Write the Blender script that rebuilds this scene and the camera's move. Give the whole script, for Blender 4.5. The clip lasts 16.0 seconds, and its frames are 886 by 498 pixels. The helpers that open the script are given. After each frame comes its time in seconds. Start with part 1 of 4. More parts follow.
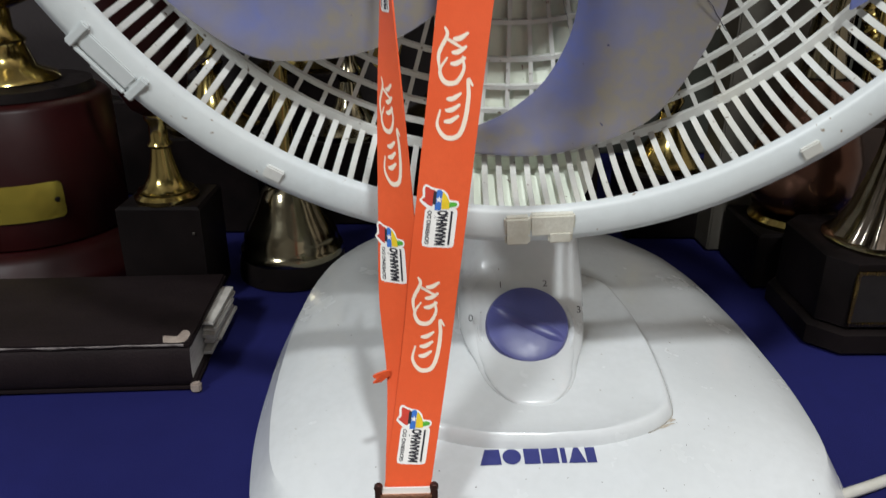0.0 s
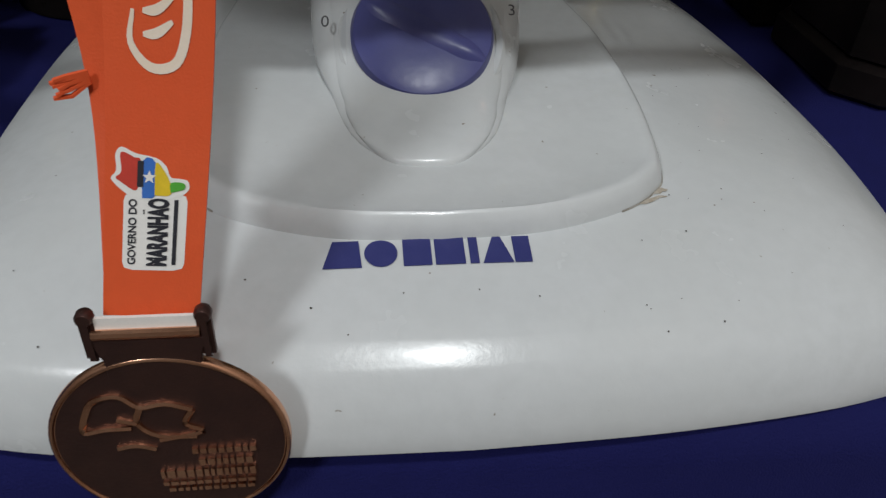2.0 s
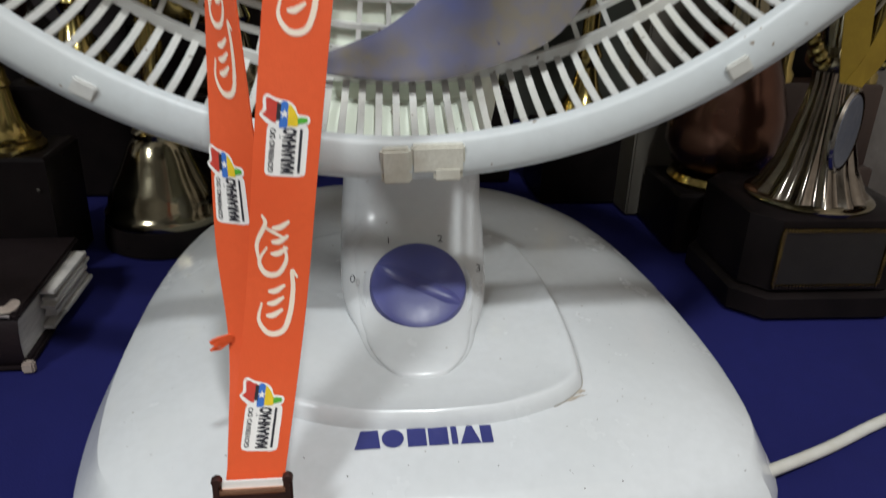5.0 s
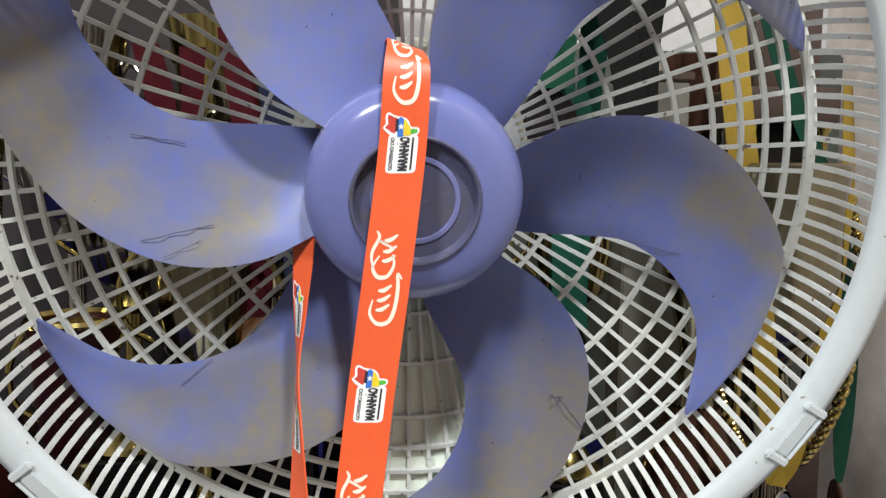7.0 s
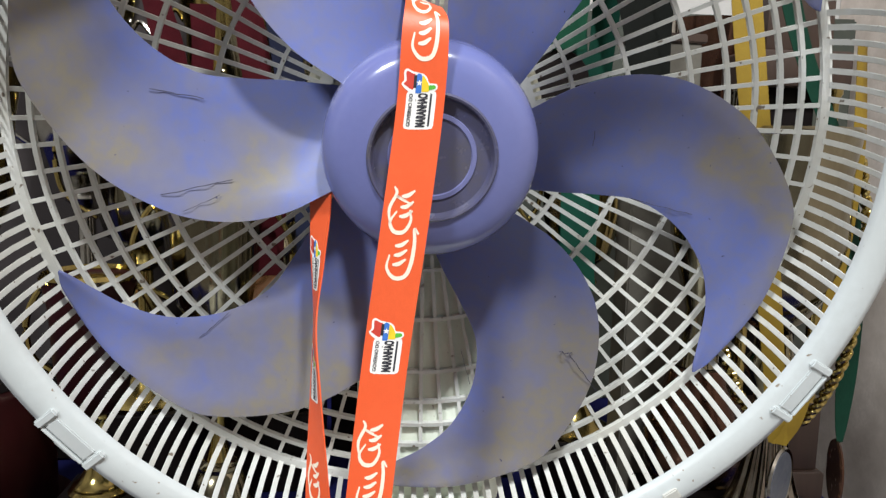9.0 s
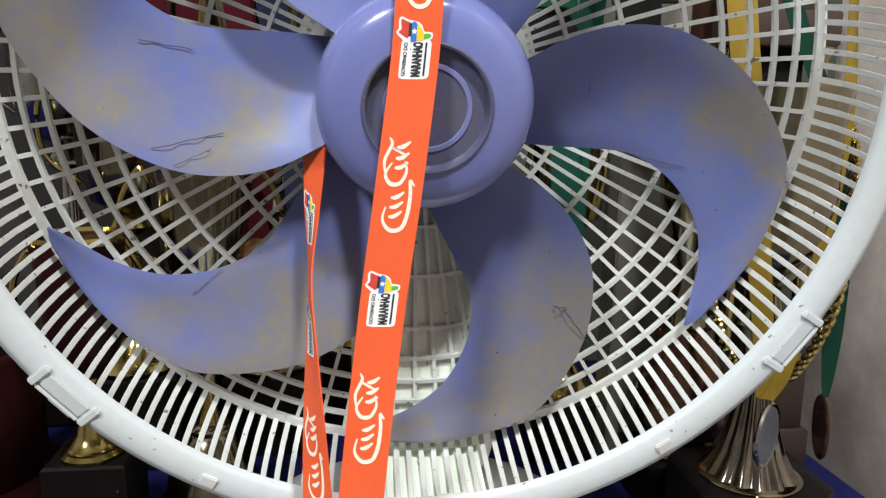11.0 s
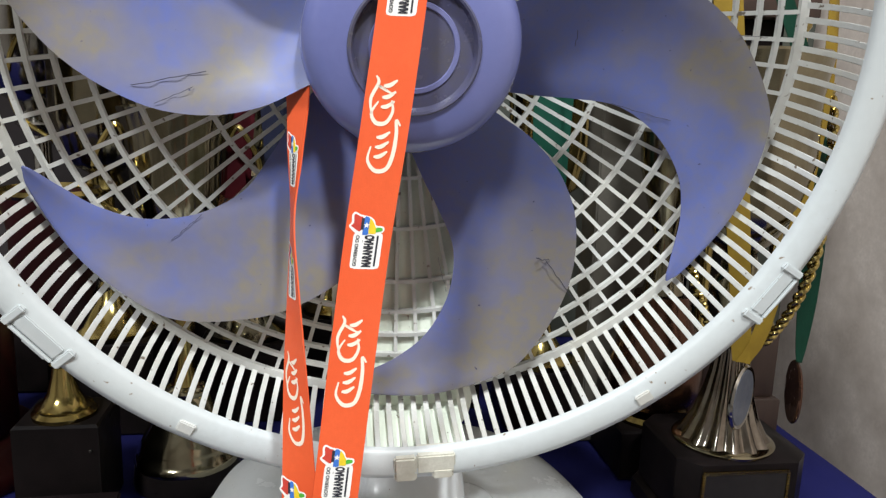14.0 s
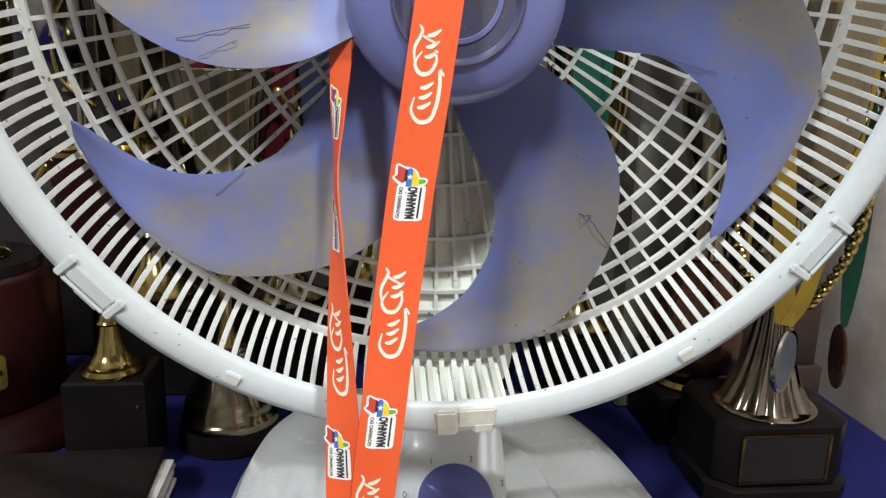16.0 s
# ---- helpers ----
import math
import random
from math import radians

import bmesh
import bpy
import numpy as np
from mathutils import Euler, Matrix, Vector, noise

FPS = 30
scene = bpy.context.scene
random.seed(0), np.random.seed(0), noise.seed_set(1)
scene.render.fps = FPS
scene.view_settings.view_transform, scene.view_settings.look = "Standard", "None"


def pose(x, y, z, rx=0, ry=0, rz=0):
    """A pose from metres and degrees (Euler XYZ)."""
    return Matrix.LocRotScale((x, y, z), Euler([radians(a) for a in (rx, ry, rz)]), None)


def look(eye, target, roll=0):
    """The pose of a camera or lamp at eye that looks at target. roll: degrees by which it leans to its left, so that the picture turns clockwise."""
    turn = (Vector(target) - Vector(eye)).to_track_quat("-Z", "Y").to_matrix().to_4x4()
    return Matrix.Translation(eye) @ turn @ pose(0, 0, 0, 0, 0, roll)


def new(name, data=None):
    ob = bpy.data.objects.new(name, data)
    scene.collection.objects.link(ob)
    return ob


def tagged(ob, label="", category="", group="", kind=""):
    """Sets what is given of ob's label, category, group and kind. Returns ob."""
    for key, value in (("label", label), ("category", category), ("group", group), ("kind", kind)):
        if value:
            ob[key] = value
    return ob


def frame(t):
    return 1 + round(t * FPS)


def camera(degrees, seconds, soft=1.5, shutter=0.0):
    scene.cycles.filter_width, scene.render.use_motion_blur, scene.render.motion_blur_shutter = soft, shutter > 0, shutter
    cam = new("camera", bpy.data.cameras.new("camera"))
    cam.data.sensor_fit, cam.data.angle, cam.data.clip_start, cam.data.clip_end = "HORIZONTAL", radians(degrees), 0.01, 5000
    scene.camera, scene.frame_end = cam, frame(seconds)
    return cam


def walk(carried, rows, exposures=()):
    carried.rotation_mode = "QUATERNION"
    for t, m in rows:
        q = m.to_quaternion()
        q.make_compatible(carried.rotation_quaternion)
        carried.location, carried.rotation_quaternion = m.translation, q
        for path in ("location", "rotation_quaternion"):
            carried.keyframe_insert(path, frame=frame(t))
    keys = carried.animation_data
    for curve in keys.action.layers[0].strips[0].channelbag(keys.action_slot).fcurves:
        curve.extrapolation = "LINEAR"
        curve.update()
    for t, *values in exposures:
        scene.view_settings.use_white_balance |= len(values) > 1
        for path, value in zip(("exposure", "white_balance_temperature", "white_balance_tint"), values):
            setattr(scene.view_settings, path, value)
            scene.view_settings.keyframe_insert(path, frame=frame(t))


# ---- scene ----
cam = camera(60.92, 16.0, soft=1.3, shutter=0.3)
ROWS = [
    (0, 0.0074, 0.0020, 0.2571, 67.39, -0.09, -0.15),
    (0.5, 0.0119, 0.0170, 0.2410, 63.61, -0.48, -1.46),
    (1, 0.0207, 0.0563, 0.2154, 57.66, -1.39, -3.15),
    (1.5, 0.0346, 0.1079, 0.1682, 54.09, -2.56, -3.28),
    (2, 0.0402, 0.1347, 0.1529, 52.47, -2.51, -4.14),
    (2.5, 0.0435, 0.1464, 0.1460, 53.03, -3.23, -4.19),
    (3, 0.0481, 0.1547, 0.1518, 50.92, -2.86, -4.16),
    (5.5, 0.024, 0.0163, 0.253, 74.1, -1.32, -5.74),
    (6, 0.0177, -0.0071, 0.2939, 81.41, -0.97, -6.57),
    (6.5, 0.0195, -0.0226, 0.3269, 83.7, -0.4, -5.91),
    (7, 0.0187, -0.0306, 0.353, 84.33, -0.43, -5.54),
    (7.5, 0.0185, -0.0343, 0.3583, 84.72, -0.62, -5.61),
    (8, 0.0164, -0.0404, 0.3597, 84.29, -0.97, -6.28),
    (8.5, 0.0121, -0.0402, 0.3512, 83.3, -1.06, -5.56),
    (9, 0.0126, -0.0357, 0.3494, 81.71, -0.98, -5.25),
    (9.5, 0.0124, -0.032, 0.3464, 79.98, -0.97, -6.39),
    (10, 0.0112, -0.0345, 0.3459, 79.64, -0.71, -6.14),
    (12.5, 0.003, -0.0353, 0.3239, 79.23, -1.6, -7.57),
    (13, 0.0023, -0.0343, 0.3201, 78.68, -2.08, -7.82),
    (13.5, 0.0044, -0.0352, 0.3204, 78.55, -2.05, -8.18),
    (14, 0.0039, -0.0358, 0.3208, 78.71, -2, -8.17),
    (14.5, 0.0053, -0.0384, 0.3208, 78.99, -1.94, -8.06),
    (15, 0.0021, -0.0372, 0.3135, 77.01, -2.06, -6.84),
    (15.5, -0.0001, -0.0359, 0.3111, 76.74, -1.93, -6.3),
    (16, -0.0008, -0.0371, 0.3107, 76.76, -1.59, -5.77),
]
walk(cam, [(t, pose(x, y, z, rx, ry, rz)) for t, x, y, z, rx, ry, rz in ROWS],
     [(0.0, -0.34), (0.5, -0.46), (1.0, -0.52), (1.5, -0.86), (2.0, -1.06), (2.5, -1.22), (3.2, -1.46), (5.3, -0.32), (6.5, 0.12), (10.0, 0.16), (16.0, 0.14)])

# ---------------------------------------------------------------- light
world = bpy.data.worlds.new("room_air")
world.use_nodes = True
scene.world = world
world.node_tree.nodes["Background"].inputs[0].default_value = (0.75, 0.8, 0.9, 1)
world.node_tree.nodes["Background"].inputs[1].default_value = 0.05


def lamp(name, place, target, size, watts, colour=(1, 1, 1)):
    data = bpy.data.lights.new(name, "AREA")
    data.shape, data.size, data.energy, data.color = "DISK", size, watts, colour
    ob = new(name, data)
    ob.matrix_world = look(place, target)
    return ob


lamp("lamp_light", (-1.15, -1.28, 1.92), (0.05, 0.35, 0.15), 0.42, 46, (0.94, 0.98, 1.0))
lamp("hanging_lamp_light", (0.20, -0.45, 1.40), (0.10, 0.35, 0.15), 0.10, 18.0, (0.95, 0.99, 1.0))


# ---------------------------------------------------------------- materials
def material(name, colour, rough=0.5, metal=0.0, second=None, scale=30.0, amount=0.5, edge=0.15, bump=0.0, bump_scale=400.0,
             coat=0.0, spots=None, spot_scale=900.0, spot_cut=0.72, spec=0.5, stretch=(1, 1, 1), trans=0.0, ior=1.45, rough_var=0.12):
    """A procedural surface: base colour, a second colour in broad patches, fine specks, relief and uneven gloss."""
    m = bpy.data.materials.new(name)
    m.use_nodes = True
    nt = m.node_tree
    b = nt.nodes["Principled BSDF"]
    b.inputs["Metallic"].default_value = metal
    b.inputs["Coat Weight"].default_value = coat
    b.inputs["Coat Roughness"].default_value = 0.08
    b.inputs["Specular IOR Level"].default_value = spec
    b.inputs["Transmission Weight"].default_value = trans
    b.inputs["IOR"].default_value = ior
    tc = nt.nodes.new("ShaderNodeNewGeometry")
    mp = nt.nodes.new("ShaderNodeMapping")
    mp.inputs["Scale"].default_value = stretch
    nt.links.new(tc.outputs["Position"], mp.inputs["Vector"])

    def noise_node(sc, detail=4.0, ro=0.6):
        n = nt.nodes.new("ShaderNodeTexNoise")
        n.inputs["Scale"].default_value, n.inputs["Detail"].default_value, n.inputs["Roughness"].default_value = sc, detail, ro
        nt.links.new(mp.outputs[0], n.inputs["Vector"])
        return n

    def ramp(src, a, c):
        r = nt.nodes.new("ShaderNodeMapRange")
        r.inputs["From Min"].default_value, r.inputs["From Max"].default_value = a, c
        nt.links.new(src, r.inputs["Value"])
        return r

    def mix(fac, a, c):
        x = nt.nodes.new("ShaderNodeMix")
        x.data_type = "RGBA"
        nt.links.new(fac, x.inputs["Factor"])
        for i, v in ((6, a), (7, c)):
            if hasattr(v, "is_linked"):
                nt.links.new(v, x.inputs[i])
            else:
                x.inputs[i].default_value = (*v, 1)
        return x.outputs[2]

    big = noise_node(scale)
    if second is None:
        second = tuple(c * 0.8 for c in colour)
    col = mix(ramp(big.outputs["Fac"], amount - edge, amount + edge).outputs[0], colour, second)
    fine = noise_node(scale * 14, 2.0)
    col = mix(ramp(fine.outputs["Fac"], 0.35, 0.95).outputs[0], col, tuple((a + c) * 0.47 for a, c in zip(colour, second)))
    if spots:
        sp = noise_node(spot_scale, 1.0)
        col = mix(ramp(sp.outputs["Fac"], spot_cut, spot_cut + 0.05).outputs[0], col, spots)
    nt.links.new(col, b.inputs["Base Color"])
    rv = nt.nodes.new("ShaderNodeMapRange")
    rv.inputs["To Min"].default_value, rv.inputs["To Max"].default_value = max(0.02, rough - rough_var), min(1, rough + rough_var)
    nt.links.new(noise_node(scale * 2.3).outputs["Fac"], rv.inputs["Value"])
    nt.links.new(rv.outputs[0], b.inputs["Roughness"])
    if bump:
        bp = nt.nodes.new("ShaderNodeBump")
        bp.inputs["Strength"].default_value, bp.inputs["Distance"].default_value = bump, 0.001
        nt.links.new(noise_node(bump_scale, 3.0).outputs["Fac"], bp.inputs["Height"])
        nt.links.new(bp.outputs[0], b.inputs["Normal"])
    return m


WHITE = material("white_plastic", (0.63, 0.65, 0.665), 0.24, second=(0.60, 0.62, 0.625), scale=14, bump=0.05, spots=(0.2, 0.16, 0.12), spot_scale=380, spot_cut=0.785, coat=0.2)
GRILLE = material("aged_white_plastic", (0.64, 0.65, 0.635), 0.42, second=(0.54, 0.53, 0.475), scale=22, bump=0.08, spots=(0.16, 0.13, 0.10), spot_scale=260, spot_cut=0.7)
RIM = material("rim_plastic", (0.57, 0.61, 0.62), 0.38, second=(0.53, 0.555, 0.55), scale=12, bump=0.08, spots=(0.25, 0.2, 0.15), spot_scale=300, spot_cut=0.74)
CREAM = material("yellowed_plastic", (0.81, 0.84, 0.73), 0.45, second=(0.74, 0.75, 0.62), scale=25, bump=0.1, spots=(0.15, 0.12, 0.09), spot_scale=260, spot_cut=0.72)
MINT = material("pale_mint_plastic", (0.84, 0.90, 0.79), 0.5, second=(0.78, 0.83, 0.71), scale=30, bump=0.08, spots=(0.25, 0.2, 0.15), spot_scale=300, spot_cut=0.74)
GRIME = material("grimy_clip_plastic", (0.64, 0.63, 0.55), 0.5, second=(0.46, 0.43, 0.35), scale=60, amount=0.58, bump=0.15)
BLADE = material("dusty_violet_plastic", (0.118, 0.144, 0.350), 0.34, spec=0.2, second=(0.20, 0.18, 0.15), scale=13, amount=0.49, edge=0.085, bump=0.04, bump_scale=250, coat=0.0, spots=(0.05, 0.05, 0.1), spot_scale=330, spot_cut=0.78)
nt = BLADE.node_tree
tc = nt.nodes.new("ShaderNodeTexCoord")
sep = nt.nodes.new("ShaderNodeSeparateXYZ")
nt.links.new(tc.outputs["Object"], sep.inputs[0])
dust = nt.nodes.new("ShaderNodeMath")
dust.operation = "MULTIPLY_ADD"
dust.inputs[1].default_value, dust.inputs[2].default_value = 2.6, -0.36
nt.links.new(sep.outputs["X"], dust.inputs[0])
lead = nt.nodes.new("ShaderNodeMath")
lead.operation = "MULTIPLY_ADD"
lead.inputs[1].default_value = 1.3
nt.links.new(sep.outputs["Y"], lead.inputs[0])
nt.links.new(dust.outputs[0], lead.inputs[2])
total = nt.nodes.new("ShaderNodeMath")
big = next(n for n in nt.nodes if n.bl_idname == "ShaderNodeTexNoise" and abs(n.inputs["Scale"].default_value - 13.0) < 0.01)
patch = big.outputs["Fac"].links[0].to_node
nt.links.new(big.outputs["Fac"], total.inputs[0])
nt.links.new(lead.outputs[0], total.inputs[1])
nt.links.new(total.outputs[0], patch.inputs["Value"])
HUB = material("violet_hub_plastic", (0.138, 0.160, 0.375), 0.20, second=(0.16, 0.17, 0.38), scale=20, bump=0.03, coat=0.6)
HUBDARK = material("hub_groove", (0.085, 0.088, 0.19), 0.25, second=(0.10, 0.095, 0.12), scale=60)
HUBKNOB = material("hub_knob_plastic", (0.20, 0.21, 0.42), 0.12, second=(0.16, 0.17, 0.36), scale=40, coat=0.6)
DIAL = material("blue_dial_plastic", (0.075, 0.082, 0.27), 0.35, second=(0.085, 0.09, 0.26), scale=60, bump=0.06)
INK = material("dark_blue_ink", (0.03, 0.035, 0.16), 0.4, second=(0.04, 0.045, 0.18), scale=200)
GREYINK = material("grey_ink", (0.09, 0.09, 0.1), 0.5, scale=200)
CLOTH = material("blue_cloth", (0.011, 0.0125, 0.098), 0.9, second=(0.0085, 0.0095, 0.076), scale=9, bump=0.5, bump_scale=1400, spec=0.2)
RIBBON = material("orange_satin", (0.76, 0.112, 0.034), 0.42, second=(0.72, 0.096, 0.028), scale=30, bump=0.12, bump_scale=1800, rough_var=0.08)
RIBWHITE = material("printed_white", (0.86, 0.74, 0.62), 0.5, second=(0.84, 0.70, 0.56), scale=120)
PLATE = material("printed_plate_white", (0.85, 0.83, 0.80), 0.5, scale=120, second=(0.8, 0.78, 0.75))
PRINTBLACK = material("printed_black", (0.03, 0.03, 0.04), 0.5, scale=200)
PRED = material("printed_red", (0.62, 0.06, 0.04), 0.5, scale=200)
PBLUE = material("printed_blue", (0.05, 0.18, 0.6), 0.5, scale=200)
PYEL = material("printed_yellow", (0.85, 0.6, 0.03), 0.5, scale=200)
PGRN = material("printed_green", (0.1, 0.45, 0.05), 0.5, scale=200)
BRONZE = material("bronze_medal", (0.86, 0.50, 0.33), 0.22, 1.0, second=(0.6, 0.30, 0.18), scale=80, bump=0.08)
BRONZEFACE = material("dark_bronze_face", (0.085, 0.042, 0.035), 0.45, 0.7, second=(0.065, 0.034, 0.03), scale=120, bump=0.15, bump_scale=900)
GOLD = material("gold_plating", (0.46, 0.36, 0.13), 0.17, 1.0, second=(0.36, 0.28, 0.10), scale=50, rough_var=0.06)
PALEGOLD = material("pale_gold_plating", (0.32, 0.29, 0.20), 0.15, 1.0, second=(0.24, 0.21, 0.14), scale=50, rough_var=0.06)
DULLSILVER = material("dull_silver_plating", (0.30, 0.27, 0.23), 0.16, 1.0, second=(0.16, 0.13, 0.10), scale=60, rough_var=0.06)
SILVER = material("silver_plating", (0.48, 0.47, 0.44), 0.14, 1.0, second=(0.32, 0.30, 0.26), scale=60, rough_var=0.06)
COPPER = material("copper_plating", (0.16, 0.082, 0.055), 0.24, 0.9, second=(0.11, 0.052, 0.036), scale=40)
BLACK = material("black_marble", (0.007, 0.0058, 0.0058), 0.32, second=(0.012, 0.009, 0.009), scale=40, spec=0.06)
LEATHER = material("black_leatherette", (0.011, 0.0075, 0.008), 0.6, second=(0.015, 0.010, 0.011), scale=30, bump=0.4, bump_scale=600, spec=0.12)
WORN = material("worn_board", (0.38, 0.32, 0.27), 0.8, second=(0.2, 0.15, 0.13), scale=120, bump=0.4, bump_scale=500)
PAPER = material("page_block", (0.6, 0.58, 0.54), 0.8, second=(0.35, 0.33, 0.31), scale=60, stretch=(1, 1, 30), bump=0.3)
RED = material("red_lacquer", (0.020, 0.0017, 0.002), 0.42, second=(0.013, 0.0012, 0.0015), scale=20, spec=0.25)
REDCLOTH = material("red_ribbon", (0.050, 0.005, 0.008), 0.85, second=(0.030, 0.003, 0.005), spec=0.1, scale=50, bump=0.2)
GREEN = material("green_ribbon", (0.005, 0.038, 0.022), 0.75, spec=0.15, second=(0.004, 0.026, 0.016), scale=40, bump=0.2)
YELLOW = material("yellow_ribbon", (0.25, 0.165, 0.020), 0.7, spec=0.2, second=(0.19, 0.12, 0.016), scale=40, bump=0.2)
STEELBLUE = material("grey_sticker", (0.075, 0.085, 0.115), 0.4, second=(0.11, 0.115, 0.13), scale=90)
WALL = material("stained_plaster", (0.68, 0.60, 0.54), 0.9, second=(0.46, 0.39, 0.34), scale=16, bump=0.5, bump_scale=60)
BACKWALL = material("brown_painted_plaster", (0.17, 0.145, 0.125), 0.9, second=(0.12, 0.10, 0.085), scale=7, bump=0.5, bump_scale=60)
DARKWALL = material("dark_curtain", (0.035, 0.028, 0.028), 0.95, second=(0.025, 0.02, 0.02), scale=6, bump=0.4, bump_scale=200)
PALEWALL = material("pale_plaster", (0.62, 0.60, 0.58), 0.9, second=(0.5, 0.48, 0.46), scale=5, bump=0.4, bump_scale=60)
# tone of the two unseen walls, set pale so they bounce fill light
PLAINWALL = material("plain_plaster", (0.52, 0.50, 0.48), 0.9, second=(0.44, 0.42, 0.40), scale=6, bump=0.4, bump_scale=60)
FLOOR = material("floor_cement", (0.22, 0.2, 0.18), 0.8, second=(0.17, 0.15, 0.13), scale=4, bump=0.3, bump_scale=60)
CABLE = material("white_cable", (0.6, 0.59, 0.55), 0.5, second=(0.5, 0.48, 0.42), scale=60)


# ---------------------------------------------------------------- mesh helpers
def finish(name, bm, mat, smooth=40):
    bmesh.ops.remove_doubles(bm, verts=bm.verts, dist=1e-6)
    bmesh.ops.recalc_face_normals(bm, faces=bm.faces)
    me = bpy.data.meshes.new(name)
    bm.to_mesh(me)
    bm.free()
    me.materials.append(mat)
    if smooth:
        me.shade_smooth()
        me.set_sharp_from_angle(angle=radians(smooth))
    return me


def thing(name, label, category, place=(0, 0, 0), group="", kind=""):
    ob = new(name)
    ob.empty_display_size = 0.01
    ob.location = place
    return tagged(ob, label, category, group, kind)


def part(name, bm, mat, parent, label="", smooth=40):
    """Links a bmesh, given in world places, as one mesh under a thing or a part."""
    ob = new(name, finish(name, bm, mat, smooth))
    if parent is not None:
        ob.parent = parent
        bpy.context.view_layer.update()
        ob.matrix_parent_inverse = parent.matrix_world.inverted()
    return tagged(ob, label)


def grid_faces(bm, rings, closed=True, cap0=False, cap1=False):
    """Skins rings of places (all of one length)."""
    vs = [[bm.verts.new(p) for p in r] for r in rings]
    n = len(vs[0])
    for a, c in zip(vs, vs[1:]):
        for i in range(n if closed else n - 1):
            j = (i + 1) % n
            bm.faces.new((a[i], a[j], c[j], c[i]))
    if cap0:
        bm.faces.new(vs[0])
    if cap1:
        bm.faces.new(vs[-1])
    return vs


def lathe(bm, profile, m=Matrix(), n=40, flute=0, depth=0.0):
    """Turns (radius, height) round z of the pose m; flute cuts that many ridges of a depth share."""
    rings = []
    for r, h in profile:
        ring = []
        for i in range(n):
            a = 2 * math.pi * i / n
            k = r * (1 - depth * (0.5 - 0.5 * math.cos(a * flute))) if flute else r
            ring.append(m @ Vector((k * math.cos(a), k * math.sin(a), h)))
        rings.append(ring)
    grid_faces(bm, rings, True, profile[0][0] > 1e-5, profile[-1][0] > 1e-5)
    return bm


def tube(bm, path, radius, n=8):
    path = [Vector(p) for p in path]
    rings = []
    for i, p in enumerate(path):
        d = (path[min(i + 1, len(path) - 1)] - path[max(i - 1, 0)]).normalized()
        side = d.cross(Vector((0, 0, 1)))
        side = side.normalized() if side.length > 1e-4 else Vector((1, 0, 0))
        up = side.cross(d)
        rings.append([p + radius * (math.cos(2 * math.pi * k / n) * side + math.sin(2 * math.pi * k / n) * up) for k in range(n)])
    grid_faces(bm, rings, True, True, True)
    return bm


def box(bm, lo, hi, m=Matrix(), bevel=0.0):
    vs = [bm.verts.new(m @ Vector((x, y, z))) for x in (lo[0], hi[0]) for y in (lo[1], hi[1]) for z in (lo[2], hi[2])]
    fs = [bm.faces.new([vs[i] for i in q]) for q in ((0, 1, 3, 2), (4, 6, 7, 5), (0, 4, 5, 1), (2, 3, 7, 6), (0, 2, 6, 4), (1, 5, 7, 3))]
    if bevel:
        es = list({e for f in fs for e in f.edges})
        bmesh.ops.bevel(bm, geom=es, offset=bevel, segments=2, affect="EDGES")
    return bm


def prism(bm, outline, h0, h1, m=Matrix(), bevel=0.0):
    """An upright block over an outline of (x, y)."""
    def ring(s, h):
        cx, cy = sum(p[0] for p in outline) / len(outline), sum(p[1] for p in outline) / len(outline)
        return [m @ Vector((cx + (x - cx) * s, cy + (y - cy) * s, h)) for x, y in outline]
    size = max(abs(p[0] - outline[0][0]) for p in outline) or 1
    k = 1 - 2 * bevel / size
    rings = [ring(k, h0), ring(1, h0 + bevel), ring(1, h1 - bevel), ring(k, h1)] if bevel else [ring(1, h0), ring(1, h1)]
    grid_faces(bm, rings, True, True, True)
    return bm


def smooth_line(points, steps=8):
    """A Catmull-Rom line through points of any dimension."""
    pts = [np.array(p, float) for p in points]
    pts = [2 * pts[0] - pts[1]] + pts + [2 * pts[-1] - pts[-2]]
    out = []
    for i in range(1, len(pts) - 2):
        a, b, c, d = pts[i - 1:i + 3]
        for k in range(steps):
            t = k / steps
            out.append(0.5 * (2 * b + (c - a) * t + (2 * a - 5 * b + 4 * c - d) * t * t + (3 * b - a - 3 * c + d) * t ** 3))
    out.append(pts[-2])
    return out


def structure(name, bm, mat, label):
    ob = new(name, finish(name, bm, mat, 30))
    return tagged(ob, label, name.split("_")[0], kind="structure")


# ---------------------------------------------------------------- room
bm = bmesh.new()
box(bm, (-2.2, -2.2, -0.80), (2.2, 1.12, -0.75))
structure("floor", bm, FLOOR, "grey cement floor under the table")
bm = bmesh.new()
box(bm, (-2.2, 1.06, -0.75), (2.2, 1.16, 0.53))
structure("wall_back_lower", bm, BACKWALL, "brown-painted lower part of the back wall")
bm = bmesh.new()
box(bm, (-2.2, 1.062, 0.53), (2.2, 1.16, 2.45))
structure("wall_back_upper", bm, PALEWALL, "pale upper part of the back wall")
bm = bmesh.new()
box(bm, (0.70, -2.2, -0.75), (0.80, 1.06, 2.45))
structure("wall_right", bm, WALL, "stained brown-grey plaster side wall")
# left and front walls stay out of view; they return fill light
bm = bmesh.new()
box(bm, (-2.3, -2.2, -0.75), (-2.2, 1.06, 2.45))
structure("wall_left", bm, PLAINWALL, "unseen plaster wall, pale to bounce light")
bm = bmesh.new()
box(bm, (-2.2, -2.3, -0.75), (0.70, -2.2, 2.45))
